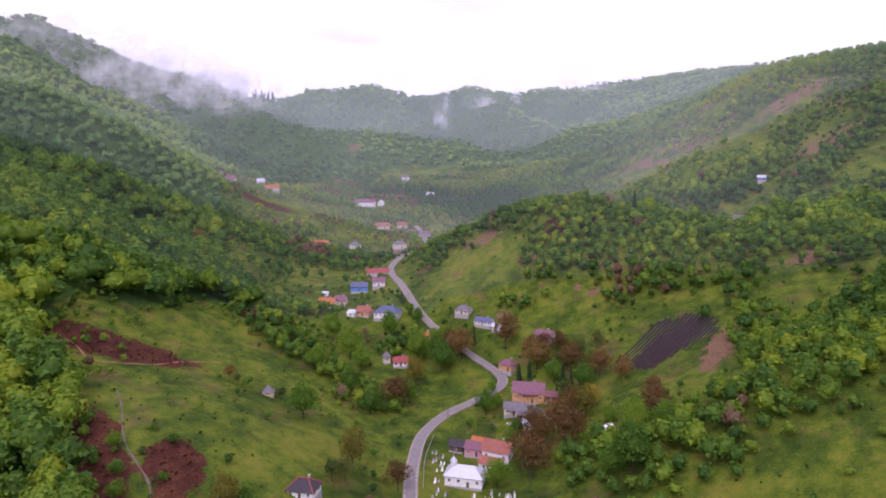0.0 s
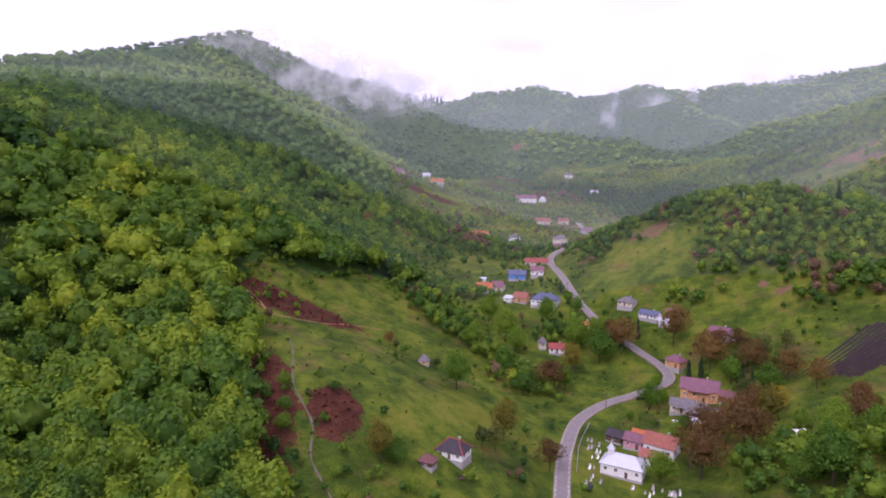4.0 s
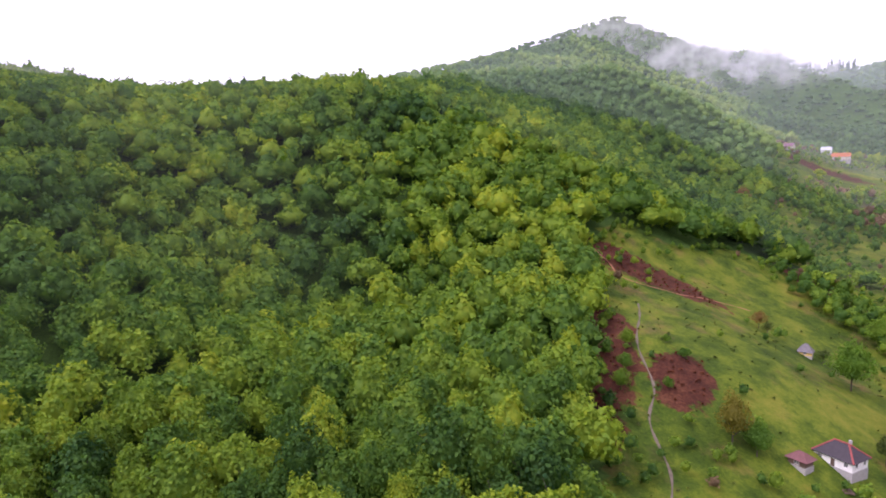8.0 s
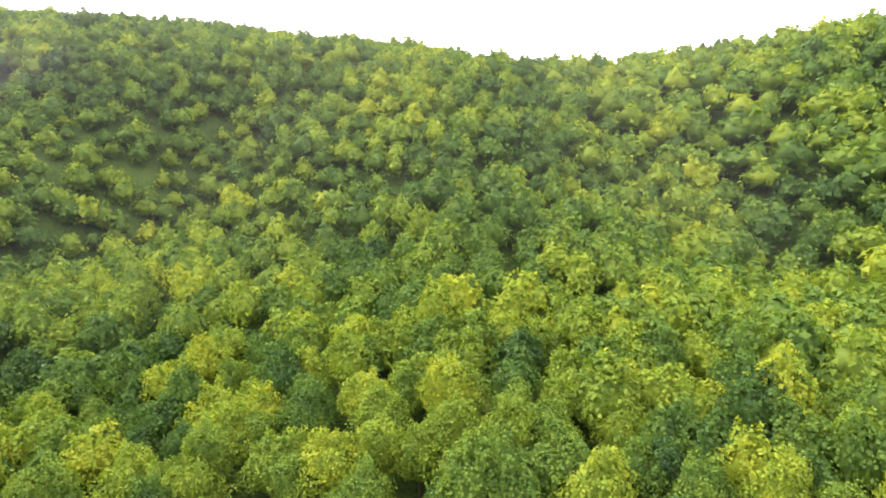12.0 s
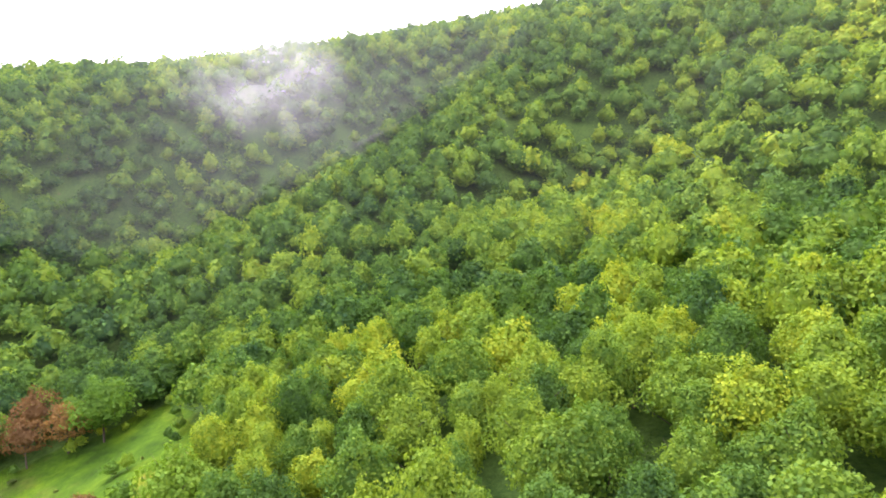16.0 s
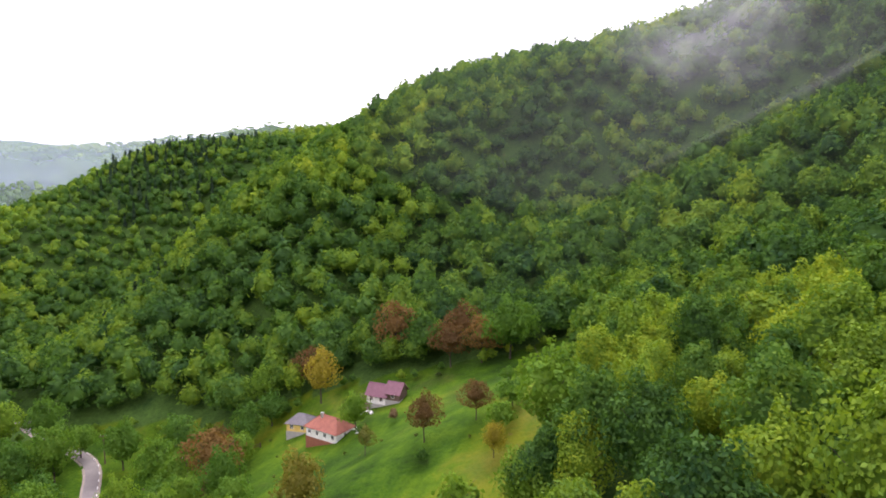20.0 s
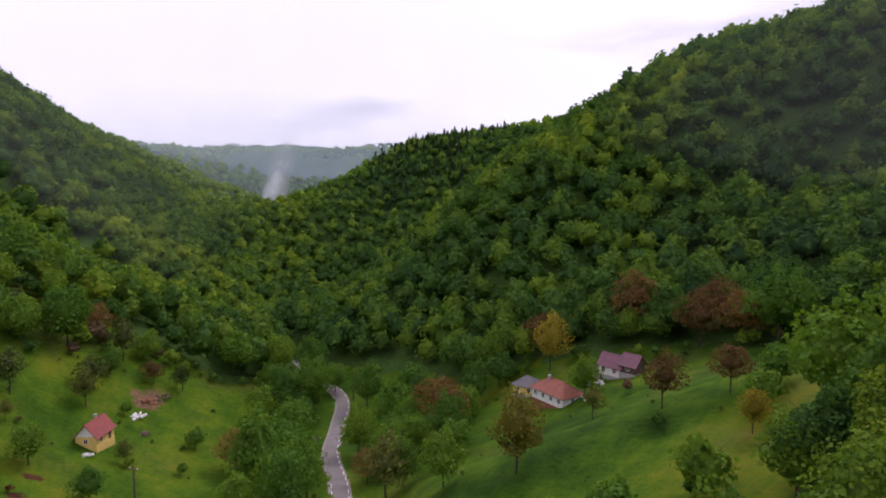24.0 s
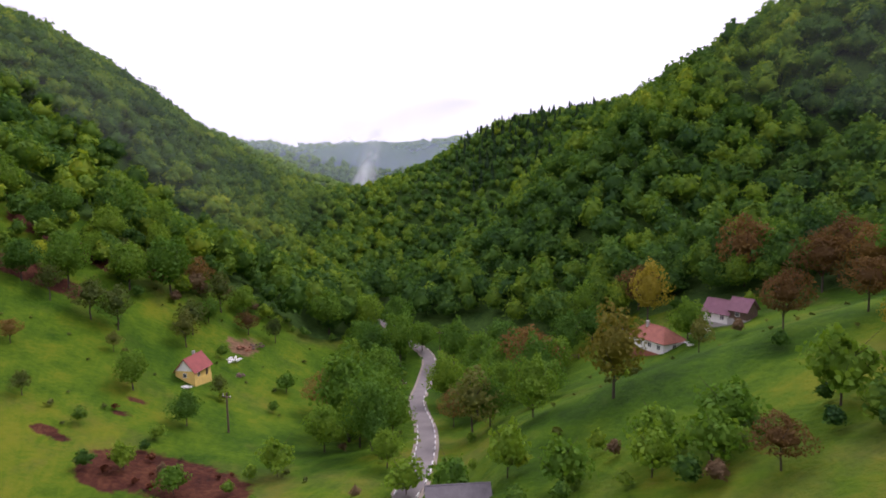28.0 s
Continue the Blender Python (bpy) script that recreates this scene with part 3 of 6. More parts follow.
# ---- trees ----
def unit(v):
    return v / (np.linalg.norm(v, axis=-1, keepdims=True) + 1e-9)


def crown_form(rng, lobes):
    """A billowing crown: how far it swells in each direction, and which way its surface faces there."""
    big = rng.normal(size=(lobes, 3))
    big[:, 2] = np.abs(big[:, 2]) * 0.9 - 0.25
    big = unit(big)
    small = rng.normal(size=(lobes * 3, 3))
    small[:, 2] += 0.4
    small = unit(small)
    wide, swell = 0.30 + 0.20 * rng.rand(lobes), 0.75 + 0.5 * rng.rand(lobes)

    def form(d):
        g = np.exp(-(1 - d @ big.T) / wide ** 2 * 1.4) * swell
        f = np.exp(-(1 - d @ small.T) / 0.035)
        k, j = g.argmax(1), f.argmax(1)
        r = 0.52 + 0.48 * g.max(1) + 0.15 * f.max(1)
        r = r * np.where(d[:, 2] > 0, 1.0 - 0.10 * d[:, 2], 1 - 0.12 * d[:, 2] ** 2)
        face = unit(d + 1.5 * (d - big[k]) + 0.7 * (d - small[j]))
        return r, face
    return form


def taper(d):
    """A crown is widest below its middle and narrows towards the top."""
    k = 1 - 0.34 * np.clip(d[:, 2:3], 0, 1) ** 0.8
    return d * np.hstack([k, k, np.ones_like(k)])


def crown_points(rng, n, h, rad, base, lobes, up=0.35):
    """Leaf places and outward ways over a billowing crown, most of them in its outer shell."""
    form = crown_form(rng, lobes)
    d = rng.normal(size=(n, 3))
    d[:, 2] += up
    d = unit(d)
    r, face = form(d)
    axes, mid = np.array([rad, rad, (h - base) * 0.5]), np.array([0, 0, base + (h - base) * 0.5])
    deep = np.where(rng.rand(n) < 0.16, 0.55 + 0.3 * rng.rand(n), 0.80 + 0.28 * rng.rand(n))
    return mid + taper(d) * axes * (r * deep)[:, None], face, (form, axes, mid)


def leaf_quads(rng, p, d, size):
    """A small folded leaf clump at each place, facing roughly outward."""
    n = len(p)
    d = d + rng.normal(size=(n, 3)) * 0.65
    d[:, 2] += 0.25
    d = unit(d)
    a = unit(np.cross(d, rng.normal(size=(n, 3))))
    b = np.cross(d, a)
    s = size * (0.65 + 0.7 * rng.rand(n))[:, None]
    v = np.stack([p - a * s * 0.78, p - b * s * 0.62 + d * s * 0.2, p + a * s * 0.78, p + b * s * 0.62 + d * s * 0.2], 1)
    return v.reshape(-1, 3)


def crown_core(form, shrink, rings=3, around=7):
    """The dense inside of a crown, as lumpy as the crown itself."""
    form, axes, mid = form
    d = [(0, 0, 1.0)]
    for i in range(rings):
        e = math.pi * (i + 1) / (rings + 1)
        d += [(math.sin(e) * math.cos(t), math.sin(e) * math.sin(t), math.cos(e)) for t in (np.arange(around) + 0.5 * (i % 2)) * 2 * math.pi / around]
    d = np.array(d + [(0, 0, -1.0)])
    r, _ = form(d)
    f, last = [], len(d) - 1
    for j in range(around):
        k = (j + 1) % around
        f.append((0, 1 + j, 1 + k))
        for i in range(rings - 1):
            a, b, c, e = 1 + i * around + j, 1 + i * around + k, 1 + (i + 1) * around + j, 1 + (i + 1) * around + k
            f += [(a, c, b), (b, c, e)]
        f.append((last, 1 + (rings - 1) * around + k, 1 + (rings - 1) * around + j))
    return mid + taper(d) * axes * (np.minimum(r, 1.0) * shrink)[:, None], np.array(f)


def leaf_tris(rng, p, d, size):
    n = len(p)
    d = d + rng.normal(size=(n, 3)) * 0.55
    d[:, 2] += 0.25
    d = unit(d)
    a = unit(np.cross(d, rng.normal(size=(n, 3))))
    b = np.cross(d, a)
    s = size * (0.7 + 0.65 * rng.rand(n))[:, None]
    return np.stack([p - a * s, p + a * s * 0.65 - b * s * 0.85, p + a * s * 0.45 + b * s * 0.95], 1).reshape(-1, 3)


def wood_arrays(seed, n, h, rad, base, lobes, size, shrink=0.86, rings=3, around=6):
    """A crown of three-cornered leaf clumps round a dense core."""
    rng = np.random.RandomState(seed)
    p, d, form = crown_points(rng, n, h, rad, base, lobes)
    cv, cf = crown_core(form, shrink, rings, around)
    return np.vstack([leaf_tris(rng, p, d, size), cv]), np.zeros((0, 4), int), np.vstack([np.arange(3 * n).reshape(-1, 3), cf + 3 * n])


def crown_arrays(seed, n, h, rad, base, lobes, size, shrink=0.72):
    rng = np.random.RandomState(seed)
    p, d, form = crown_points(rng, n, h, rad, base, lobes)
    cv, cf = crown_core(form, shrink, 3, 7)
    return np.vstack([leaf_quads(rng, p, d, size), cv]), np.arange(4 * n).reshape(-1, 4), cf + 4 * n


def conifer_arrays(seed, n, h, rad, base, size):
    rng = np.random.RandomState(seed)
    e = rng.rand(n) ** 0.75
    e = np.round(e * 11) / 11 * 0.8 + e * 0.2
    a = rng.rand(n) * 2 * np.pi
    r = rad * (1 - e) * (0.55 + 0.5 * rng.rand(n)) + 0.12
    p = np.stack([r * np.cos(a), r * np.sin(a), base + (h - base) * e - 0.15 * r], 1)
    d = np.stack([np.cos(a), np.sin(a), np.full(n, 0.5)], 1)
    v = leaf_quads(rng, p, d, size)
    k = 7
    ang = np.arange(k) * 2 * np.pi / k
    ring = np.stack([np.cos(ang) * rad * 0.72, np.sin(ang) * rad * 0.72, np.full(k, base + 0.2)], 1)
    cv = np.vstack([ring, [[0, 0, h * 0.97]]])
    cf = np.array([[i, (i + 1) % k, k] for i in range(k)])
    return np.vstack([v, cv]), np.arange(4 * n).reshape(-1, 4), cf + 4 * n


def arrays_mesh(name, arr, mat):
    v, q, t = arr
    return mesh_from(name, v, np.concatenate([np.full(len(q), 4), np.full(len(t), 3)]), np.concatenate([q.ravel(), t.ravel()]), mat)


def trunk_bm(rng, h, rad, base, r0):
    bm = bmesh.new()
    p = Vector((0, 0, -0.6))
    lean = Vector((rng.normal() * 0.05, rng.normal() * 0.05, 1))
    top = h * 0.78
    k = 4
    for i in range(k):
        q = Vector((lean.x * top * (i + 1) / k + rng.normal() * 0.06, lean.y * top * (i + 1) / k + rng.normal() * 0.06, top * (i + 1) / k))
        tube(bm, p, q, r0 * (1 - 0.8 * i / k), r0 * (1 - 0.8 * (i + 1) / k), 7, i == 0)
        p = q
    for i in range(6):
        a, z = rng.rand() * 6.28, base * 0.8 + (h - base) * (0.1 + 0.45 * rng.rand())
        s = Vector((lean.x * z, lean.y * z, z))
        e = s + Vector((math.cos(a) * rad * 0.7, math.sin(a) * rad * 0.7, rad * (0.45 + 0.4 * rng.rand())))
        tube(bm, s, e, r0 * 0.36, r0 * 0.08, 5, False)
    return bm


def tree(name, seed, h, rad, base, n, size, mat, lobes=13, label="", category="tree", r0=None, shrink=0.72):
    rng = np.random.RandomState(seed)
    root = new(name)
    tagged(root, label, category)
    part("trunk", trunk_bm(rng, h, rad, base, r0 or h * 0.018), M_BARK, root, "grey-brown bark trunk with limbs")
    c = new("crown", arrays_mesh("crown", crown_arrays(seed + 50, n, h, rad, base, lobes, size, shrink), mat))
    c.parent = root
    return root


def conifer(name, seed, h, rad, n, label, mat=None):
    root = new(name)
    tagged(root, label, "tree")
    bm = bmesh.new()
    tube(bm, (0, 0, -0.6), (0, 0, h * 0.9), h * 0.016, h * 0.004, 7)
    part("trunk", bm, M_BARK, root)
    c = new("crown", arrays_mesh("crown", conifer_arrays(seed, n, h, rad, h * 0.08, 0.55), mat or M_DARK))
    c.parent = root
    return root


FAR_OFF = pose(0, 0, -900)
BEECH_L = "leafy beech tree in fresh spring green on the wooded slope"
KINDS = {}


def kind(key, maker, *args, **kw):
    ob = maker(*args, **kw)
    ob.matrix_basis = FAR_OFF
    KINDS[key] = [ob, False]


for i in range(4):
    kind("fine%d" % i, tree, "beech_tree", 15 + i, 14.6, 5.7 + 0.4 * (i % 2), 0.4, 4300, 0.30, M_LEAF, 15 + 2 * i, label=BEECH_L)
for i in range(5):
    kind("beech%d" % i, tree, "beech_tree", 10 + i, 14.6, 5.6 + 0.3 * (i % 3), 0.4, 2000, 0.43, M_LEAF, 13 + i, label=BEECH_L)
for i in range(3):
    kind("rust%d" % i, tree, "cherry_tree", 30 + i, 8.0, 4.0, 0.7, 1800, 0.20, M_RUST, 19, shrink=0.5, label="cherry tree with rust-brown young leaves standing in the meadow")
for i in range(2):
    kind("gold%d" % i, tree, "maple_tree", 40 + i, 8.0, 3.5, 0.2, 1600, 0.21, M_GOLD, 14, shrink=0.6, label="maple tree with golden yellow-green leaves by the houses")
for i in range(3):
    kind("olive%d" % i, tree, "plum_tree", 50 + i, 6.0, 2.7, 0.5, 850, 0.20, M_OLIVE, 11, shrink=0.5, label="small orchard plum tree with thin olive-green leaves")
for i in range(3):
    kind("green%d" % i, tree, "walnut_tree", 60 + i, 7.6, 3.6, 0.0, 2000, 0.22, M_FRESH, 14, shrink=0.66, label="round green walnut tree standing in the meadow")
for i in range(2):
    kind("bush%d" % i, tree, "bush", 70 + i, 2.6, 1.7, 0.0, 620, 0.16, M_FRESH, 9, shrink=0.66, label="low leafy green bush in the grass", category="bush")
kind("spruce0", conifer, "spruce_tree", 80, 14, 2.6, 700, "tall dark green spruce tree")
kind("cypress0", conifer, "thuja_tree", 81, 11, 1.5, 600, "narrow dark green thuja tree beside a house")


def plant(key, x, y, s=1.0, turn=None, dz=0.0, group=""):
    rng = random.Random(int(x * 131 + y * 17))
    turn = rng.uniform(0, 360) if turn is None else turn
    m = pose(x, y, ground_z(x, y) + dz, 0, 0, turn) @ Matrix.Diagonal((s * rng.uniform(0.88, 1.1), s * rng.uniform(0.88, 1.1), s * rng.uniform(0.92, 1.22), 1))
    rec = KINDS[key]
    if not rec[1]:
        rec[0].matrix_basis = m
        rec[1] = True
        ob = rec[0]
    else:
        ob = copy_thing(rec[0], m)
        ob.matrix_basis = m
    if group:
        ob["group"] = group
    return ob


# ---- the forest: the nearest trees stand singly, the rest is one mass of crowns for each slope ----
def scatter(x0, x1, y0, y1, step, seed, jitter=0.42):
    rng = np.random.RandomState(seed)
    gx, gy = np.meshgrid(np.arange(x0, x1, step), np.arange(y0, y1, step))
    gx = gx + (np.arange(gx.shape[0]) % 2)[:, None] * step * 0.5
    gx = gx + rng.uniform(-jitter, jitter, gx.shape) * step
    gy = gy + rng.uniform(-jitter, jitter, gy.shape) * step
    return gx.ravel(), gy.ravel(), rng


def forest(name, x, y, rng, variants, mat, size, label, tone_shift=0.0, clump=45):
    z = land(x, y)
    V, Q, T, tone = [], [], [], []
    off = 0
    pick = rng.randint(0, len(variants), len(x))
    # light and shade put into the tone: lighter spurs, darker hollows, mixed from tree to tree
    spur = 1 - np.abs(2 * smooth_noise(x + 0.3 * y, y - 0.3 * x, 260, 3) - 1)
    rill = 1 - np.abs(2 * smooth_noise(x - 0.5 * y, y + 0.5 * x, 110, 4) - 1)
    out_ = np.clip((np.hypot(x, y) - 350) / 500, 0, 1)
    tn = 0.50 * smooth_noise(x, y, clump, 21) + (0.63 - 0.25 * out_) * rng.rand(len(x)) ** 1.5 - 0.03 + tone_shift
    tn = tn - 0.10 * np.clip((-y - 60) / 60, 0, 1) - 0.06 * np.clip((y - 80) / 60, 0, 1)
    # shade at the slope foot, painted as a darker band of crowns
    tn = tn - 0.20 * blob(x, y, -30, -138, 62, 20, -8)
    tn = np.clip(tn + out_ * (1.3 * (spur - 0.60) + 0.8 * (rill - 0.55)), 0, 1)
    s = size * rng.uniform(0.70, 1.26, len(x))
    a = rng.uniform(0, 6.283, len(x))
    for i, (v, q, t) in enumerate(variants):
        m = np.where(pick == i)[0]
        if not len(m):
            continue
        ca, sa = np.cos(a[m])[:, None], np.sin(a[m])[:, None]
        vx = (v[None, :, 0] * ca - v[None, :, 1] * sa) * s[m, None] + x[m, None]
        vy = (v[None, :, 0] * sa + v[None, :, 1] * ca) * s[m, None] + y[m, None]
        vz = v[None, :, 2] * (s[m] * rng.uniform(0.85, 1.12, len(m)))[:, None] + z[m, None]
        k, nv = len(m), len(v)
        V.append(np.stack([vx, vy, vz], -1).reshape(-1, 3))
        base = off + np.arange(k)[:, None, None] * nv
        Q.append((q[None] + base).reshape(-1, 4))
        T.append((t[None] + base).reshape(-1, 3))
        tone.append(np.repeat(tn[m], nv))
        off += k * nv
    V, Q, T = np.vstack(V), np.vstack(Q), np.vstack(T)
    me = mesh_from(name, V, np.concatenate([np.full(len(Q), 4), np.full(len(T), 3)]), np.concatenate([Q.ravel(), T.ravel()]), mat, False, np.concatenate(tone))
    return tagged(new(name, me), label, "forest", kind="stuff")


def seen_side(x, y):
    """The quarter of the land behind the flight, in the east, shows nowhere."""
    az = np.degrees(np.arctan2(-x, y + 20)) % 360
    return (az < 250) | (az > 312)


def slopes_in_view(x, y, eyes):
    """Which places the hills in front leave in sight of the camera positions given; the rest gets no trees."""
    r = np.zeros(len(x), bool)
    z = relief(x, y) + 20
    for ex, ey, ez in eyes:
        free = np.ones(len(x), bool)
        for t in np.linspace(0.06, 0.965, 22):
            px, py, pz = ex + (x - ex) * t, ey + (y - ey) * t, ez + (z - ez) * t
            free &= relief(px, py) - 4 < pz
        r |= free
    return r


# points along the camera's path
CAMERA_EYES = [(0, 0, 135), (0, 8, 112), (-9, 20, 92), (-17, 21, 80), (-24, 16, 68), (-28, 6, 48)]
NEAR_V = [wood_arrays(100 + i, 780, 14.6, 5.9 + 0.4 * (i % 3), 0.4, 12 + i, 0.52, 0.80, 4, 8) for i in range(6)]
MID_V = [wood_arrays(120 + i, 230, 14.6, 6.5, 0.3, 11, 0.80, 0.82, 3, 8) for i in range(6)]
FAR_V = [wood_arrays(140 + i, 100, 14.3, 7.0, 0.2, 9, 1.08, 0.86, 3, 7) for i in range(6)]
HILL_V = [wood_arrays(150 + i, 40, 12.5, 6.6, 0.0, 7, 1.35, 0.94, 2, 6) for i in range(6)]
RANGE_V = [wood_arrays(160 + i, 14, 9.0, 9.0, 0.0, 6, 2.2, 1.0, 2, 5) for i in range(5)]


def tree_scale(x, y):
    """Tree size, full in the north and shrunk towards the gorge to fit the camera's view."""
    return np.clip(0.66 + 0.34 * (np.asarray(y, float) + 50) / 170, 0.66, 1.0)


bands = []
for step, y0, y1, seed in ((7.7, 110, 400, 1), (6.7, 20, 110, 21), (6.0, -50, 20, 22), (5.3, -330, -50, 23)):
    x_, y_, frng = scatter(-345, 330, y0, y1, step, seed)
    bands.append((x_, y_))
fx, fy = np.concatenate([p[0] for p in bands]), np.concatenate([p[1] for p in bands])
rd, _ = road_near(fx, fy)
ok = (woods(fx, fy) > 0.5) & seen_side(fx, fy) & (rd > 6) & (np.hypot(fx + 27, fy - 6) > 34)
fx, fy = fx[ok], fy[ok]
ok = slopes_in_view(fx, fy, CAMERA_EYES)
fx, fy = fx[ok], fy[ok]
end_d = np.hypot(fx + 28, fy - 6)
path_d = np.minimum(np.hypot(fx + 12, fy - 20), end_d)
order = np.argsort(path_d)
fx, fy, path_d, end_d = fx[order], fy[order], path_d[order], end_d[order]
SINGLE = 270
for i in range(SINGLE):
    plant(("fine%d" % (i % 4)) if path_d[i] < 72 else "beech%d" % (i % 5), fx[i], fy[i], float(tree_scale(0, fy[i])) * (0.78 + 0.45 * frng.rand()), group="trees of the near slope")
band = np.arange(len(fx)) >= SINGLE
near_ = band & (path_d < 140)
mid_ = band & (path_d >= 140) & (path_d < 235)
far_ = band & (path_d >= 235) & (frng.rand(len(fx)) < 0.92)
forest("forest", fx[near_], fy[near_], frng, NEAR_V, M_LEAF_T, tree_scale(0, fy[near_]), "dense beech forest in fresh spring green on the steep slope", 0.0, 30)
forest("forest", fx[mid_], fy[mid_], frng, MID_V, M_LEAF_T, tree_scale(0, fy[mid_]), "dense green deciduous forest covering the valley sides", 0.0, 35)
forest("forest", fx[far_], fy[far_], frng, FAR_V, M_LEAF_T, tree_scale(0, fy[far_]) * 1.15, "green deciduous forest high on the valley sides", 0.0, 45)

# young growth along the edge of the forest
qx, qy, qrng = scatter(-190, 120, -150, 380, 3.6, 24)
wo = woods(qx, qy)
edge = (wo < 0.5) & ((woods(qx - 5, qy) > 0.5) | (woods(qx + 5, qy) > 0.5) | (woods(qx, qy + 5) > 0.5) | (woods(qx, qy - 5) > 0.5))
edge &= (road_near(qx, qy)[0] > 5) & (np.hypot(qx + 27, qy - 6) > 40) & (qrng.rand(len(qx)) < 0.75) & (np.abs(qy - 40) > 50)
forest("forest_edge", qx[edge], qy[edge], qrng, [wood_arrays(170 + i, 180, 14.0, 6.2, 0.0, 9, 1.0) for i in range(5)], M_LEAF_T, 0.30 * tree_scale(0, qy[edge]), "low bushes and saplings along the forest edge")


def wood_ring(step, r0, r1, seed, variants, size, label, shift, clump, mat=None, y0=-9e9, y1=9e9):
    x, y, rng = scatter(-r1, r1, -r1, r1, step, seed)
    rr = np.hypot(x, y)
    k = (rr < r1) & (rr >= r0) & seen_side(x, y) & ((x < -344) | (x > 329) | (y < -329) | (y > 399)) & (y >= y0) & (y < y1)
    x, y = x[k], y[k]
    k = (woods(x, y) > 0.5) & slopes_in_view(x, y, CAMERA_EYES[::2])
    forest("forest", x[k], y[k], rng, variants, mat or M_LEAF_HAZED, size, label, shift, clump)


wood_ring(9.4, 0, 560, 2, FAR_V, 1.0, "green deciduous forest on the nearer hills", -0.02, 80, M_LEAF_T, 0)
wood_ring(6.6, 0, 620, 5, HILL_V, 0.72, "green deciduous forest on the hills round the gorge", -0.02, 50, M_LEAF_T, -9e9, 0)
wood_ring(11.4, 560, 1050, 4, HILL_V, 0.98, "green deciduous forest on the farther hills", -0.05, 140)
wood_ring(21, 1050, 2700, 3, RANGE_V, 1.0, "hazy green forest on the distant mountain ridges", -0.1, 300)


# ---- houses ----
def mesh_of(bm, name, mat):
    me = bpy.data.meshes.new(name)
    bm.to_mesh(me)
    bm.free()
    me.materials.append(mat)
    return me


def child(name, me, parent, m=None, label=""):
    ob = new(name, me)
    ob.parent = parent
    if m is not None:
        ob.matrix_basis = m
    if label:
        ob["label"] = label
    return ob


def window_meshes():
    bm = bmesh.new()
    for a in ((-0.55, 0, -0.65, -0.47, 0.1, 0.65), (0.47, 0, -0.65, 0.55, 0.1, 0.65), (-0.47, 0, -0.65, 0.47, 0.1, -0.57), (-0.47, 0, 0.57, 0.47, 0.1, 0.65), (-0.04, 0.01, -0.57, 0.04, 0.08, 0.57)):
        box(bm, *a)
    fr = mesh_of(bm, "window_frame", M_WHITE)
    bm = bmesh.new()
    box(bm, -0.47, 0.02, -0.57, 0.47, 0.05, 0.57)
    return fr, mesh_of(bm, "pane", M_GLASS)


WIN_FRAME, WIN_PANE = window_meshes()
DOOR_MESHES = {}
for _nm, _mt in (("brown", M_WOOD), ("white", M_WHITE)):
    _b = bmesh.new()
    box(_b, -0.5, 0.0, 0.0, 0.5, 0.09, 2.05)
    box(_b, -0.36, 0.09, 0.2, 0.36, 0.12, 0.9)
    box(_b, -0.36, 0.09, 1.1, 0.36, 0.12, 1.85)
    DOOR_MESHES[_nm] = mesh_of(_b, "door", _mt)


def slab(bm, pts, thick):
    """A roof plane with thickness."""
    vs = [Vector(p) for p in pts]
    nrm = (vs[1] - vs[0]).cross(vs[2] - vs[0]).normalized()
    if nrm.z < 0:
        nrm = -nrm
    top = [bm.verts.new(v + nrm * thick) for v in vs]
    bot = [bm.verts.new(v) for v in vs]
    bm.faces.new(top)
    bm.faces.new(bot[::-1])
    k = len(vs)
    for i in range(k):
        bm.faces.new((bot[i], bot[(i + 1) % k], top[(i + 1) % k], top[i]))


def roof_parts(root, L, W, h, rh, mat, style, over=0.5, trim=None):
    a, b = L / 2 + over, W / 2 + over
    drop = rh * over / (W / 2)
    e = h - drop
    bm = bmesh.new()
    if style == "hip":
        r = max(0.3, L / 2 - W / 2 * 0.85)
        slab(bm, [(-a, -b, e), (a, -b, e), (r, 0, h + rh), (-r, 0, h + rh)], 0.14)
        slab(bm, [(a, b, e), (-a, b, e), (-r, 0, h + rh), (r, 0, h + rh)], 0.14)
        slab(bm, [(a, -b, e), (a, b, e), (r, 0, h + rh)], 0.14)
        slab(bm, [(-a, b, e), (-a, -b, e), (-r, 0, h + rh)], 0.14)
        ridges = [((-r, 0, h + rh), (r, 0, h + rh))] + [((sx * r, 0, h + rh), (sx * a, sy * b, e)) for sx in (-1, 1) for sy in (-1, 1)]
    elif style == "shed":
        slab(bm, [(-a, -b, h), (a, -b, h), (a, b, h + rh), (-a, b, h + rh)], 0.12)
        ridges = []
    else:
        slab(bm, [(-a, -b, e), (a, -b, e), (a, 0, h + rh), (-a, 0, h + rh)], 0.14)
        slab(bm, [(a, b, e), (-a, b, e), (-a, 0, h + rh), (a, 0, h + rh)], 0.14)
        ridges = [((-a, 0, h + rh), (a, 0, h + rh))]
    bmesh.ops.recalc_face_normals(bm, faces=bm.faces)
    rf = part("roof", bm, mat, root)
    if ridges:
        bm = bmesh.new()
        for p, q in ridges:
            p, q = Vector(p) + Vector((0, 0, 0.13)), Vector(q) + Vector((0, 0, 0.13))
            tube(bm, p, q, 0.26 if trim else 0.13, 0.26 if trim else 0.13, 6)
        part("ridge_cap", bm, trim or mat, rf, "ridge tiles along the roof edges")
    return rf


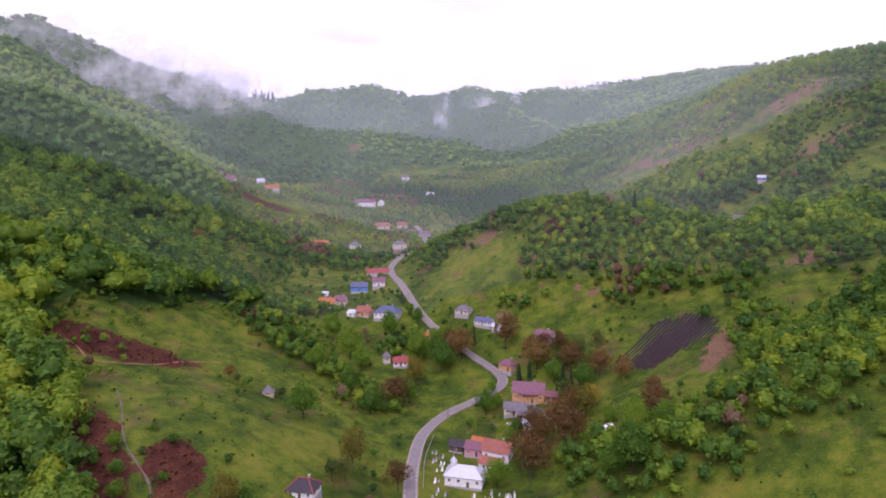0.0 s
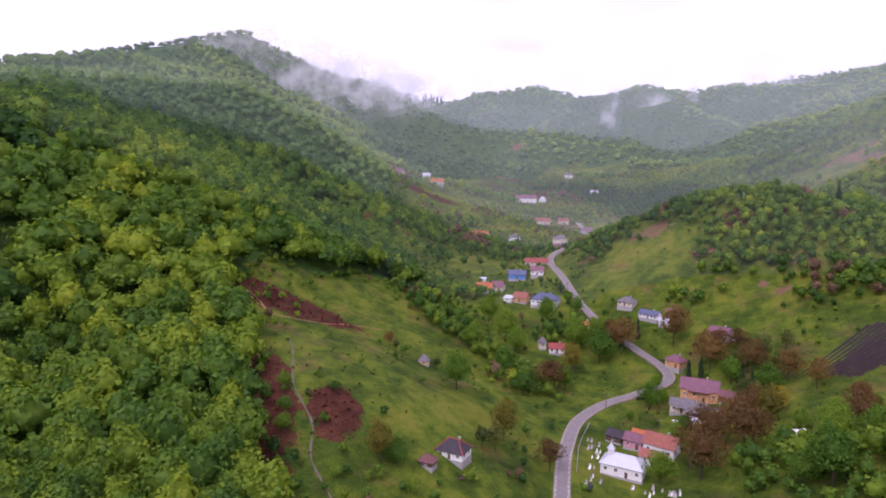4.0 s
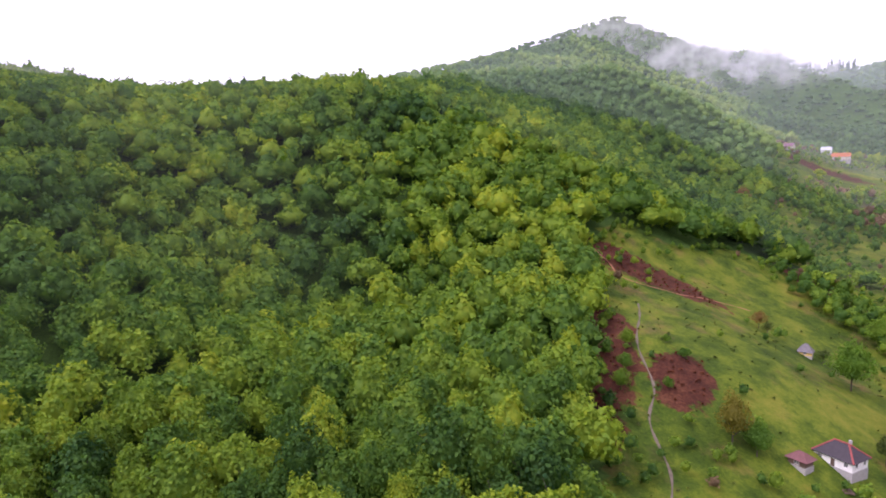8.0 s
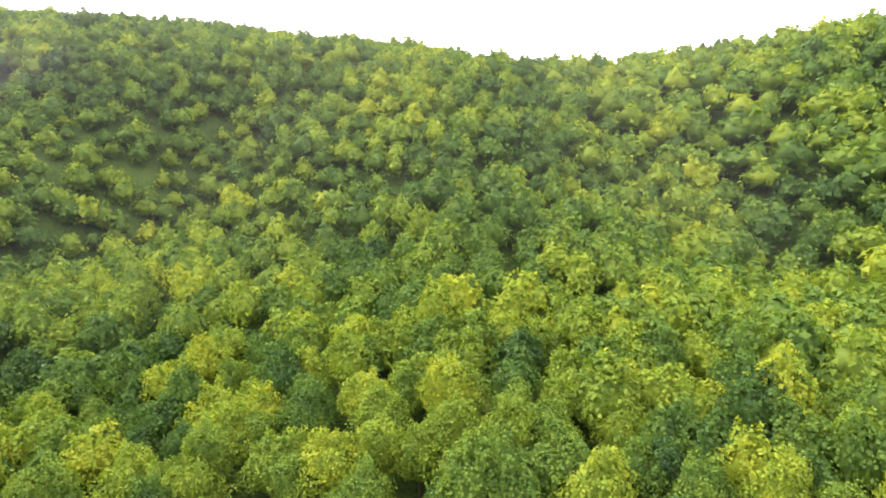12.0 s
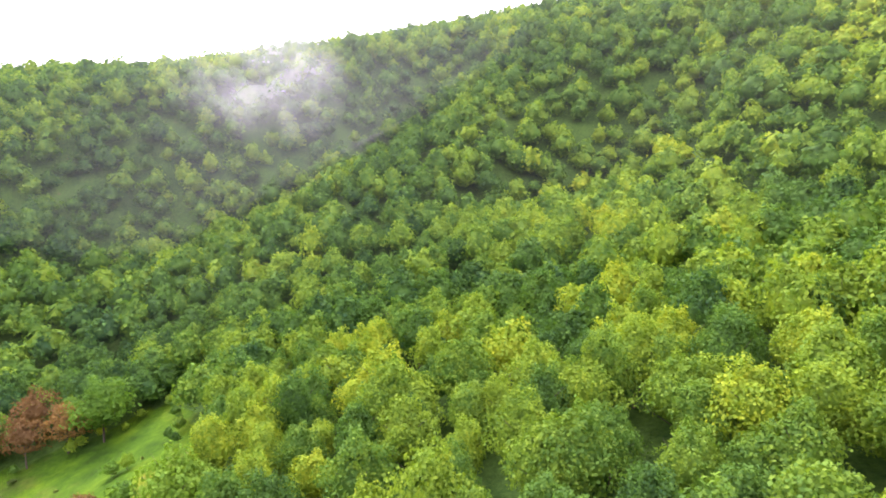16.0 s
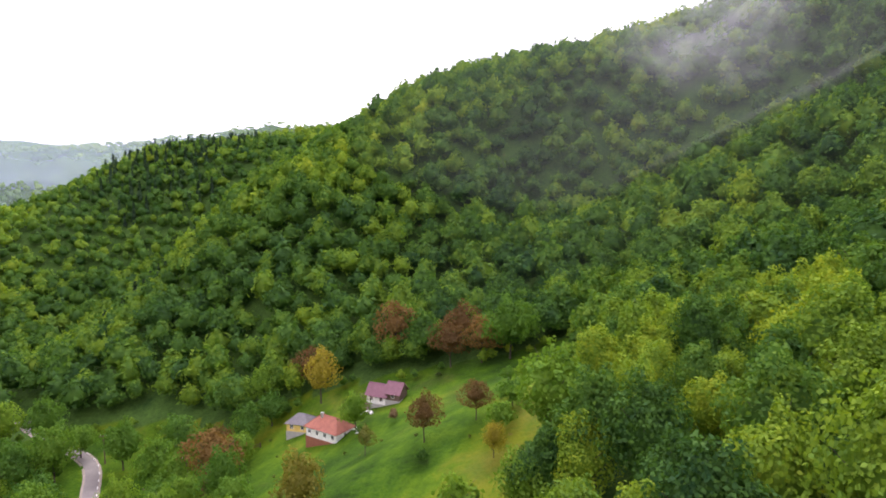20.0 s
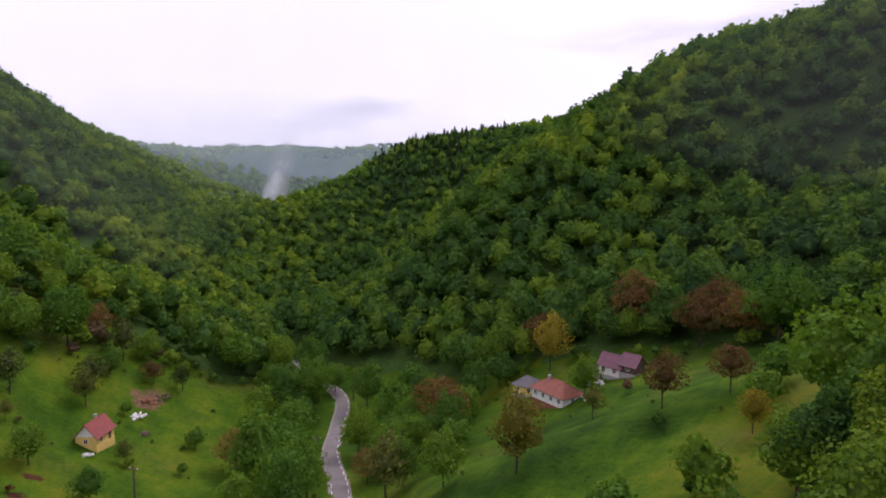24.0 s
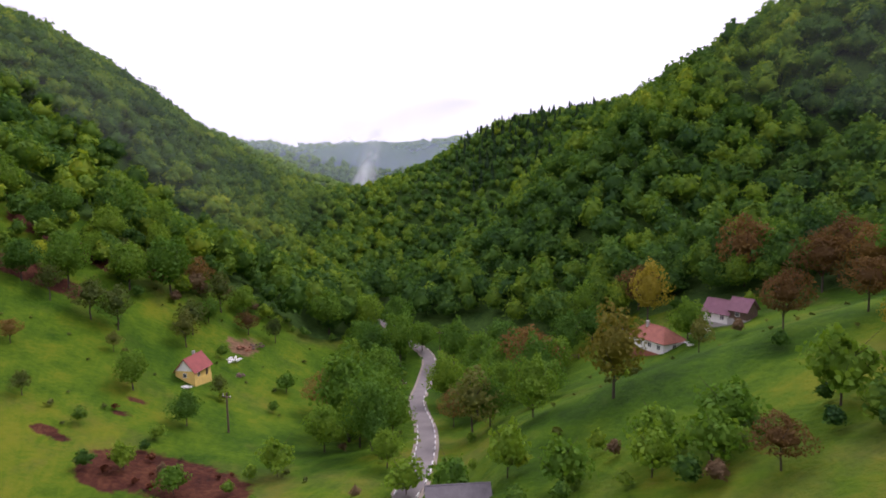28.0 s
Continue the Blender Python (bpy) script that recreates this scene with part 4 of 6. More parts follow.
def house(x, y, turn, L, W, h, rh, wall, roof, style="gable", label="", name="house", wins=3, end_wins=1, chimney=True, plinth=M_CONCRETE, trim=None,
          gable_mat=None, porch=False, door="brown", dz=0.0, category="house", k=1.0):
    c, s = math.cos(radians(turn)) * k, math.sin(radians(turn)) * k
    zs = [ground_z(x + u * L / 2 * c - v * W / 2 * s, y + u * L / 2 * s + v * W / 2 * c) for u in (-1, 1) for v in (-1, 1)]
    z = (max(zs) + min(zs)) / 2 + 0.25 + dz
    deep = (z - min(zs) + 0.8) / k
    root = empty(name, x, y, z, turn)
    root.scale = (k, k, k)
    tagged(root, label, category)
    bm = bmesh.new()
    box(bm, -L / 2 - 0.12, -W / 2 - 0.12, -deep, L / 2 + 0.12, W / 2 + 0.12, 0.3)
    part("plinth", bm, plinth, root)
    t = 0.28
    for nm, a in (("wall", (-L / 2, -W / 2, 0.3, L / 2, -W / 2 + t, h)), ("wall", (-L / 2, W / 2 - t, 0.3, L / 2, W / 2, h)),
                  ("wall", (-L / 2, -W / 2 + t, 0.3, -L / 2 + t, W / 2 - t, h)), ("wall", (L / 2 - t, -W / 2 + t, 0.3, L / 2, W / 2 - t, h))):
        bm = bmesh.new()
        box(bm, *a)
        part(nm, bm, wall, root)
    if style == "gable":
        for sx in (-1, 1):
            bm = bmesh.new()
            x0, x1 = sorted((sx * L / 2, sx * (L / 2 - t)))
            v = [bm.verts.new(p) for p in ((x0, -W / 2, h), (x0, W / 2, h), (x0, 0, h + rh - 0.05), (x1, -W / 2, h), (x1, W / 2, h), (x1, 0, h + rh - 0.05))]
            for f in ((0, 1, 2), (3, 5, 4), (0, 3, 4, 1), (1, 4, 5, 2), (2, 5, 3, 0)):
                bm.faces.new([v[i] for i in f])
            bmesh.ops.recalc_face_normals(bm, faces=bm.faces)
            part("gable", bm, gable_mat or wall, root)
    rf = roof_parts(root, L, W, h, rh, roof, style, trim=trim)
    wz = 0.3 + (h - 0.3) * 0.55

    def window(px, py, ang):
        w = child("window", WIN_FRAME, root, pose(px, py, wz, 0, 0, ang))
        child("pane", WIN_PANE, w)
    for i in range(wins):
        px = -L / 2 + L * (i + 0.5) / wins
        if not (i == wins // 2 and wins > 1):
            window(px, -W / 2, 180)
        else:
            child("door", DOOR_MESHES[door], root, pose(px, -W / 2, 0.3, 0, 0, 180))
        window(px, W / 2, 0)
    for i in range(end_wins):
        py = -W / 2 + W * (i + 0.5) / end_wins
        window(L / 2, py, -90)
        window(-L / 2, py, 90)
    if chimney:
        bm = bmesh.new()
        box(bm, L * 0.18 - 0.3, -0.3 + W * 0.1, h + rh * 0.45, L * 0.18 + 0.3, 0.3 + W * 0.1, h + rh + 0.8)
        box(bm, L * 0.18 - 0.38, -0.38 + W * 0.1, h + rh + 0.8, L * 0.18 + 0.38, 0.38 + W * 0.1, h + rh + 0.95)
        part("chimney", bm, M_CONCRETE, rf)
    if porch:
        bm = bmesh.new()
        slab(bm, [(-L * 0.3, -W / 2 - 1.6, h - 0.75), (L * 0.3, -W / 2 - 1.6, h - 0.75), (L * 0.3, -W / 2 + 0.05, h - 0.25), (-L * 0.3, -W / 2 + 0.05, h - 0.25)], 0.1)
        bmesh.ops.recalc_face_normals(bm, faces=bm.faces)
        part("porch_roof", bm, roof, root)
        for px in (-L * 0.29, 0.0, L * 0.29):
            bm = bmesh.new()
            box(bm, px - 0.08, -W / 2 - 1.55, -deep, px + 0.08, -W / 2 - 1.4, h - 0.72)
            part("porch_post", bm, M_WOOD, root)
    return root


HOMES = []


def home(*a, **k):
    HOMES.append((a[0], a[1], max(a[3], a[4]) * 0.62 * k.get("k", 1.0) + 1.0))
    return house(*a, **k)


# the lower village
church = home(8, 212, -14, 14, 8, 4.2, 2.6, M_WHITE, M_R_TIN, "hip", "small white village church with a pale tin hip roof", "church", 4, 1, False, door="brown", category="church")
bm = bmesh.new()
bmesh.ops.create_cone(bm, cap_ends=True, segments=8, radius1=1.15, radius2=1.15, depth=3.2, matrix=Matrix.Translation((-4.4, 0, 6.6)))
turret = part("turret", bm, M_WHITE, church, "white octagonal bell turret")
bm = bmesh.new()
bmesh.ops.create_cone(bm, cap_ends=True, segments=8, radius1=1.5, radius2=0.1, depth=1.9, matrix=Matrix.Translation((-4.4, 0, 9.1)))
tube(bm, (-4.4, 0, 9.9), (-4.4, 0, 11.2), 0.06, 0.06, 6)
box(bm, -4.75, -0.05, 10.7, -4.05, 0.05, 10.8)
part("spire", bm, M_R_TIN, turret, "pale tin spire with a cross")
home(-44, 176, -12, 10, 7.5, 3.2, 3.0, M_WHITE, M_R_BLACK, "hip", "white house with a dark hip roof edged in red", wins=3, end_wins=2, trim=M_R_RED, k=0.88)
home(-49, 165, -10, 4, 3.4, 2.0, 1.2, M_WOOD, M_R_BROWN, "hip", "small brown wooden garden shed with a reddish roof", "shed", 1, 0, False, category="shed")
home(-77, 251, 12, 5, 4.4, 2.2, 2.6, M_YELLOW, M_R_GREY, "hip", "tiny ochre hut with a steep grey roof alone in the meadow", "hut", 1, 1, False, category="hut", k=0.85)
home(22, 229, -24, 11, 8, 4.6, 3.0, M_WHITE, M_R_TILE, "gable", "white house with a terracotta gable roof and a lower wing", wins=3, end_wins=2)
home(18.5, 221.5, -24, 9, 4, 2.6, 1.3, M_WHITE, M_R_TILE, "shed", "low terracotta lean-to wing along a white house", "lean_to", 2, 0, False, category="annex")
home(13, 236, -24, 7, 6, 3.4, 2.0, M_PINK_W, M_R_PLUM, "gable", "pink outbuilding with a plum roof joined to the farm", "outbuilding", 2, 1, False, category="outbuilding")
home(6, 241, -24, 6, 5.5, 2.8, 1.6, M_WOOD, M_R_BLACK, "gable", "dark wooden barn with a black roof", "barn", 1, 0, False, category="barn")
home(15, 243, -24, 5, 3.5, 2.6, 1.3, M_ORANGE_W, M_R_ORANGE, "gable", "small shed with a bright orange roof", "shed", 1, 0, False, category="shed")
home(41, 275, -12, 15, 9, 5.6, 3.4, M_ORANGE_W, M_R_PLUM, "gable", "large orange two-storey house with a plum metal roof", wins=4, end_wins=2, porch=True)
home(33, 266, -12, 9, 6, 3.6, 2.0, M_CREAM, M_R_GREY, "gable", "cream outbuilding with a grey roof and an open gallery", "outbuilding", 3, 1, True, porch=True, category="outbuilding")
home(39, 257, -12, 11, 6, 3.2, 2.2, M_R_BROWN, M_R_GREY, "gable", "red-brown walled farm building with a grey roof", "farm_building", 3, 1, True, category="outbuilding")
home(51, 269, -12, 6, 5, 3.0, 1.8, M_WOOD_RED, M_R_BROWN, "gable", "dark red wooden barn beside the large house", "barn", 1, 0, False, category="barn")
home(47, 253, 20, 5, 4, 2.6, 1.4, M_CREAM, M_R_PLUM, "gable", "little cream outhouse with a plum roof", "shed", 1, 0, False, category="shed")
home(37, 249, -12, 4, 3.5, 2.2, 1.0, M_WHITE, M_R_TIN, "shed", "small white shed with a pale tin roof", "shed", 1, 0, False, category="shed")
home(35, 311, -40, 8, 6.5, 3.6, 2.2, M_ORANGE_W, M_R_PLUM, "hip", "cream-orange house with a dusky pink hip roof at the road bend", wins=2, end_wins=2)
home(57, 324, -28, 10, 7, 3.4, 2.6, M_WHITE, M_R_PLUM, "gable", "white house with a plum gable roof under the slope", wins=3, end_wins=2, porch=True)
home(13, 367, -28, 9, 7, 3.0, 2.4, M_CREAM, M_R_GREY, "hip", "old cream house with a weathered grey hip roof", wins=3)
home(25, 353, -32, 13, 6.5, 3.0, 2.2, M_WHITE, M_R_BLUE, "gable", "long white house with a slate-blue roof", wins=5, end_wins=1, k=0.85)
home(32, 345, -32, 5, 4, 2.6, 1.4, M_WHITE, M_R_TIN, "gable", "white shed with a pale roof by the long house", "shed", 1, 0, False, category="shed")
home(-24, 321, 8, 8, 5.5, 2.8, 2.2, M_WHITE, M_R_RED, "gable", "white cottage with a deep red roof by the stream", wins=3, end_wins=1)
home(-32, 323, 20, 3.6, 3.6, 4.0, 2.2, M_CREAM, M_R_GREY, "hip", "narrow cream summer kitchen with a grey pointed roof", "summer_kitchen", 1, 1, False, category="outbuilding")
home(-10, 348, 15, 5.5, 5, 2.4, 1.8, M_CREAM, M_R_ORANGE, "hip", "small house with a bright orange hip roof among the trees", wins=1)
home(62, 217, 20, 5, 4.5, 3.6, 1.4, M_WHITE, M_WHITE, "gable", "plain white shed with a white roof in the garden", "shed", 1, 1, False, category="shed")
# the middle village
home(-36, 378, -15, 16, 10, 4.2, 3.4, M_WHITE, M_R_BLUE, "hip", "large white house with a slate-blue hip roof", wins=5, end_wins=3)
home(-52, 384, -15, 9, 8, 3.4, 2.8, M_ORANGE_W, M_R_TILE, "gable", "orange house with a terracotta roof and white terrace", wins=3, end_wins=2)
home(-60, 381, -15, 5, 5, 2.6, 1.2, M_WHITE, M_R_TIN, "shed", "white flat-roofed terrace building", "annex", 1, 1, False, category="annex")
home(-80, 402, -10, 11, 8, 3.2, 3.0, M_CREAM, M_R_ORANGE, "gable", "cream house with a vivid orange roof", wins=3)
home(-72, 409, -10, 8, 8, 3.2, 3.0, M_CREAM, M_R_PLUM, "gable", "cream house with a plum roof", wins=2)
home(-62, 432, 4, 12, 8, 3.8, 2.6, M_BLUE_W, M_R_BLUE, "gable", "bright blue house with a blue roof", wins=3)
home(-48, 436, 4, 9, 8, 3.6, 2.6, M_WHITE, M_R_PLUM, "gable", "white house with a mauve roof by the road", wins=3)
home(-52, 466, 4, 17, 8, 3.4, 2.6, M_CREAM, M_R_RED, "gable", "long building with a bright red roof beside the road", wins=5)
home(-86, 425, 0, 4, 3, 2.2, 1.0, M_WHITE, M_R_TIN, "gable", "tiny white shed on the grass", "shed", 1, 0, False, category="shed")
# the upper village
home(-44, 578, 10, 10, 8, 3.4, 2.8, M_WHITE, M_R_BROWN, "gable", "white house with a dark brown roof beside the road", wins=3)
home(-46, 622, 10, 14, 10, 5.0, 3.0, M_CREAM, M_R_GREY, "hip", "large cream house with a pale grey roof", wins=4, end_wins=2)
home(-90, 600, -20, 9, 9, 4.2, 3.0, M_WHITE, M_R_GREY, "hip", "white house with a light grey roof", wins=3)
home(-118, 572, -10, 14, 9, 3.4, 3.4, M_CREAM, M_R_ORANGE, "gable", "house with a large orange roof on the slope", wins=3)
home(-72, 705, 5, 16, 9, 3.6, 3.4, M_CREAM, M_R_TILE, "gable", "long house with a brick-red roof", wins=4)
home(-50, 726, 5, 12, 8, 3.4, 3.0, M_CREAM, M_R_TILE, "gable", "house with a faded terracotta roof", wins=3)
home(-22, 696, 30, 13, 8, 3.0, 2.6, M_CONCRETE, M_R_PLUM, "gable", "half-built grey house with a pinkish roof", wins=3)
home(-104, 794, 0, 26, 11, 5.5, 4.0, M_WHITE, M_R_PLUM, "gable", "large white building with a mauve roof in the upper valley", wins=6)
home(-84, 806, 0, 8, 8, 5.0, 3.0, M_WHITE, M_R_TIN, "hip", "white building with a pale roof in the upper valley", wins=2)
home(-210, 732, 10, 16, 9, 3.6, 3.6, M_CREAM, M_R_ORANGE, "gable", "house with an orange roof on the upper meadow", wins=3)
home(-228, 745, 10, 9, 8, 3.6, 3.0, M_WHITE, M_R_TIN, "gable", "white house with a pale roof on the upper meadow", wins=2)
home(-245, 688, 0, 10, 8, 3.4, 3.0, M_CREAM, M_R_PLUM, "gable", "cream house with a pinkish roof by the wood", wins=2)
home(-60, 960, 0, 12, 8, 3.4, 3.0, M_WHITE, M_R_GREY, "gable", "white house far up the valley", wins=3)
home(-20, 900, 0, 12, 8, 3.4, 3.0, M_WHITE, M_R_TIN, "gable", "pale house far up the valley", wins=3)
home(199, 391, -25, 11, 7, 3.2, 2.2, M_WHITE, M_R_GREY, "gable", "whitewashed farmhouse with a grey roof on the hillside", wins=3)
home(294, 548, -20, 7, 6, 2.6, 2.0, M_BLUE_W, M_R_TIN, "gable", "little blue cabin with a pale roof on the hillside", "cabin", 2, 1, False, category="cabin")
# the farm in the gorge
home(-19, -96.5, -39, 11.5, 7, 3.3, 2.6, M_WHITE, M_R_TILE, "hip", "white farmhouse with a red hip roof and small windows", wins=4, end_wins=1, plinth=M_WOOD_RED, k=0.66)
home(-12.5, -107, -20, 7, 6, 2.9, 2.0, M_YELLOW, M_R_GREY, "hip", "ochre outbuilding with a dark grey hip roof", "outbuilding", 2, 1, False, category="outbuilding", k=0.66)
home(-28.5, -102.5, -30, 6.5, 5, 3.0, 2.6, M_WHITE, M_R_PLUM, "gable", "white barn with a plum gable roof", "barn", 2, 1, False, category="barn", k=0.66)
home(-31.6, -100.8, -30, 4.5, 5, 2.6, 2.4, M_WOOD, M_R_PLUM, "gable", "dark wooden stable with a plum roof", "stable", 1, 0, False, category="barn", k=0.66)
home(-25, -101.5, -20, 3.2, 2.2, 1.6, 0.8, M_WOOD, M_R_PLUM, "gable", "low wooden hen house with a plum roof", "hen_house", 1, 0, False, category="shed", k=0.66)
home(52.5, -66.8, -74, 8, 5.6, 3.0, 3.2, M_YELLOW, M_R_RED, "gable", "small yellow cottage with a faded red roof and white gable", "cottage", 2, 1, True, gable_mat=M_WHITE, plinth=M_YELLOW, k=0.61)
home(-7.5, -42.5, 30, 8, 5, 2.6, 2.0, M_WOOD, M_R_GREY, "gable", "old wooden barn with a grey roof between the trees", "barn", 1, 0, False, category="barn", k=0.66)


# ---- small things of the village and the farms ----
def pole(x, y, h=7.5, label="weathered wooden utility pole with a cross arm"):
    root = empty("utility_pole", x, y, ground_z(x, y))
    tagged(root, label, "pole", "utility poles")
    bm = bmesh.new()
    tube(bm, (0, 0, -0.6), (0, 0, h), 0.16, 0.11, 8)
    part("post", bm, M_WOOD, root)
    bm = bmesh.new()
    box(bm, -0.8, -0.06, h - 0.7, 0.8, 0.06, h - 0.56)
    arm = part("cross_arm", bm, M_WOOD, root)
    for k in (-0.7, 0.0, 0.7):
        bm = bmesh.new()
        tube(bm, (k, 0, h - 0.56), (k, 0, h - 0.3), 0.06, 0.04, 6)
        part("insulator", bm, M_WHITE, arm)


for px, py, ph in ((36, -58, 6), (32, -121, 7), (10, -106, 7), (22, -85, 6), (-24, 296, 7), (2, 268, 7), (36, 290, 7), (22, 246, 7), (-16, 330, 7), (-24, 398, 7), (-36, 448, 7), (6, 330, 7)):
    pole(px, py, ph)


def car(x, y, turn, paint, label):
    root = empty("car", x, y, ground_z(x, y) + 0.05, turn)
    tagged(root, label, "car")
    bm = bmesh.new()
    sec = [(-2.1, 0.45), (-2.1, 0.85), (-1.9, 0.95), (-1.2, 1.45), (0.5, 1.48), (1.1, 1.0), (2.0, 0.85), (2.15, 0.6), (2.15, 0.35), (-2.0, 0.3)]
    rings = [[bm.verts.new((px, sy * (0.82 if pz < 1.1 else 0.66), pz)) for px, pz in sec] for sy in (-1, 1)]
    bm.faces.new(rings[0])
    bm.faces.new(rings[1][::-1])
    for i in range(len(sec)):
        j = (i + 1) % len(sec)
        bm.faces.new((rings[0][i], rings[1][i], rings[1][j], rings[0][j]))
    bmesh.ops.recalc_face_normals(bm, faces=bm.faces)
    bmesh.ops.bevel(bm, geom=list(bm.edges), offset=0.06, segments=1, affect='EDGES')
    body = part("body", bm, paint, root)
    for nm, a in (("windscreen", (0.52, -0.6, 1.05, 0.98, 0.6, 1.38)), ("side_window", (-1.1, -0.78, 1.0, 0.4, -0.7, 1.36)), ("side_window", (-1.1, 0.7, 1.0, 0.4, 0.78, 1.36)), ("rear_window", (-1.62, -0.58, 1.05, -1.4, 0.58, 1.36))):
        bm = bmesh.new()
        box(bm, *a)
        part(nm, bm, M_GLASS, body)
    for wx in (-1.3, 1.35):
        for wy in (-0.8, 0.8):
            bm = bmesh.new()
            tube(bm, (wx, wy - 0.1, 0.3), (wx, wy + 0.1, 0.3), 0.31, 0.31, 14)
            wh = part("wheel", bm, M_RUBBER, root)
            bm = bmesh.new()
            tube(bm, (wx, wy - 0.12, 0.3), (wx, wy + 0.12, 0.3), 0.17, 0.17, 10)
            part("rim", bm, M_R_TIN, wh)


car(20, 279.5, 30, M_CAR_W, "white car parked at the roadside")
car(17, 277.5, 30, M_METAL_D, "black car parked at the roadside")
car(63, 319, 10, M_CAR_W, "white car parked beside a house")
car(-3, 196, 80, M_METAL_D, "dark car parked beside the churchyard")


def grave(x, y, s, mat, label):
    root = empty("gravestone", x, y, ground_z(x, y), -14)
    tagged(root, label, "gravestone", "graves of the churchyard")
    bm = bmesh.new()
    box(bm, -0.5 * s, -1.0 * s, -0.3, 0.5 * s, 1.0 * s, 0.35 * s)
    part("slab", bm, mat, root)
    bm = bmesh.new()
    box(bm, -0.45 * s, 0.8 * s, 0.3 * s, 0.45 * s, 1.0 * s, 1.3 * s)
    box(bm, -0.12 * s, 0.82 * s, 1.3 * s, 0.12 * s, 0.98 * s, 2.0 * s)
    box(bm, -0.4 * s, 0.82 * s, 1.55 * s, 0.4 * s, 0.98 * s, 1.72 * s)
    part("headstone", bm, mat, root)


grng = random.Random(5)
for i in range(26):
    gx, gy = grng.uniform(-5, 1), grng.uniform(198, 236)
    grave(gx, gy, grng.uniform(0.5, 0.85), grng.choice((M_WHITE, M_CONCRETE, M_CONCRETE, M_R_GREY)), "stone grave with a cross in the churchyard")
for i in range(14):
    gx, gy = grng.uniform(10, 26), grng.uniform(199, 204)
    grave(gx, gy, grng.uniform(0.5, 0.85), grng.choice((M_WHITE, M_CONCRETE)), "stone grave with a cross in the churchyard")


def fence(pts, label, mat, hgt=1.1, gap=2.2, name="fence"):
    root = empty(name, pts[0][0], pts[0][1], ground_z(*pts[0]))
    tagged(root, label, "fence")
    line = spline(pts, gap)
    o = Vector(root.matrix_basis.translation)
    top = [Vector((x, y, ground_z(x, y))) - o for x, y in line]
    for p in top:
        bm = bmesh.new()
        box(bm, p.x - 0.09, p.y - 0.09, p.z - 0.4, p.x + 0.09, p.y + 0.09, p.z + hgt)
        part("post", bm, mat, root)
    for p, q in zip(top, top[1:]):
        bm = bmesh.new()
        for k in (0.45, 0.85):
            tube(bm, p + Vector((0, 0, hgt * k)), q + Vector((0, 0, hgt * k)), 0.05, 0.05, 5)
        part("rail", bm, mat, root)


fence([(14, 277.5), (20, 280.5), (26, 285.5), (31.5, 291)], "red-brown wooden fence along the outside of the road bend", M_WOOD_RED, 1.3)
fence([(-7.6, 205), (-7.5, 228), (-4.5, 250)], "grey wooden fence between the churchyard and the road", M_CONCRETE, 1.0)
fence([(-4, -108), (8, -112), (20, -110)], "weathered pole fence at the edge of the farm meadow", M_WOOD, 1.1, 4)
fence([(30, 214), (31, 236), (26, 247)], "weathered garden fence behind the farmhouse", M_WOOD, 1.1, 2.6)


def edge_stones():
    """White painted kerb stones on both sides of the road where it runs through the gorge and the lower village."""
    bm = bmesh.new()
    line, zz = ROAD_LINE, ROAD_Z
    tan = np.gradient(line, axis=0)
    tan /= np.linalg.norm(tan, axis=1)[:, None]
    acc = 0.0
    for i in range(1, len(line)):
        acc += float(np.hypot(*(line[i] - line[i - 1])))
        if not (-130 < line[i][1] < 260):
            continue
        if acc > 2.0:
            acc = 0.0
            for side in ((1,) if line[i][1] < -78 else (-1, 1)):
                p = line[i] + np.array([-tan[i][1], tan[i][0]]) * side * (1.28 if line[i][1] < -20 else 1.95)
                m = Matrix.Translation((p[0], p[1], zz[i] + 0.24)) @ Matrix.Rotation(math.atan2(tan[i][1], tan[i][0]), 4, 'Z') @ Matrix.Diagonal((0.9, 0.15, 0.22, 1))
                bmesh.ops.create_cube(bm, size=1, matrix=m)
    return tagged(part("kerb_stones", bm, M_LINE), "row of white painted kerb stones along the road edges", "kerb stones", kind="stuff")


edge_stones()


def heap(name, x, y, r, h, mat, label, seed, category="pile", n=22, long=0.9):
    """A loose pile of boards, logs or stones."""
    root = empty(name, x, y, ground_z(x, y))
    tagged(root, label, category)
    rng = random.Random(seed)
    for i in range(n):
        a, d = rng.uniform(0, 6.28), r * math.sqrt(rng.random())
        z = h * (1 - d / r) * rng.random() + 0.05
        bm = bmesh.new()
        s = long * rng.uniform(0.5, 1.2)
        m = pose(d * math.cos(a), d * math.sin(a), z, rng.uniform(-15, 15), rng.uniform(-15, 15), rng.uniform(0, 180)) @ Matrix.Diagonal((s, s * rng.uniform(0.2, 0.45), rng.uniform(0.12, 0.35), 1))
        bmesh.ops.create_cube(bm, size=1, matrix=m)
        part("piece", bm, mat, root)


heap("brick_pile", 60.5, -85.5, 2.6, 0.9, M_CLAY, "pile of red bricks and earth in the grass", 1)
heap("wood_pile", 61.5, -91, 2.2, 1.0, M_WOOD, "dark heap of old timber beside the bricks", 2)
heap("rubble_heap", 57.5, -80.5, 1.7, 0.7, M_WHITE, "heap of white sheets and boards on the grass", 3)
heap("wood_pile", 52.5, -77, 1.2, 0.6, M_WOOD, "small dark stack of timber on the lawn", 4, n=12)
heap("rubble_heap", 49.8, -62.6, 0.7, 0.8, M_WHITE, "white water tank and boxes beside the cottage", 5, n=8)
heap("rubble_heap", -26.4, -99.8, 1.2, 0.7, M_WHITE, "white sacks and crates by the hen house", 6, n=12)
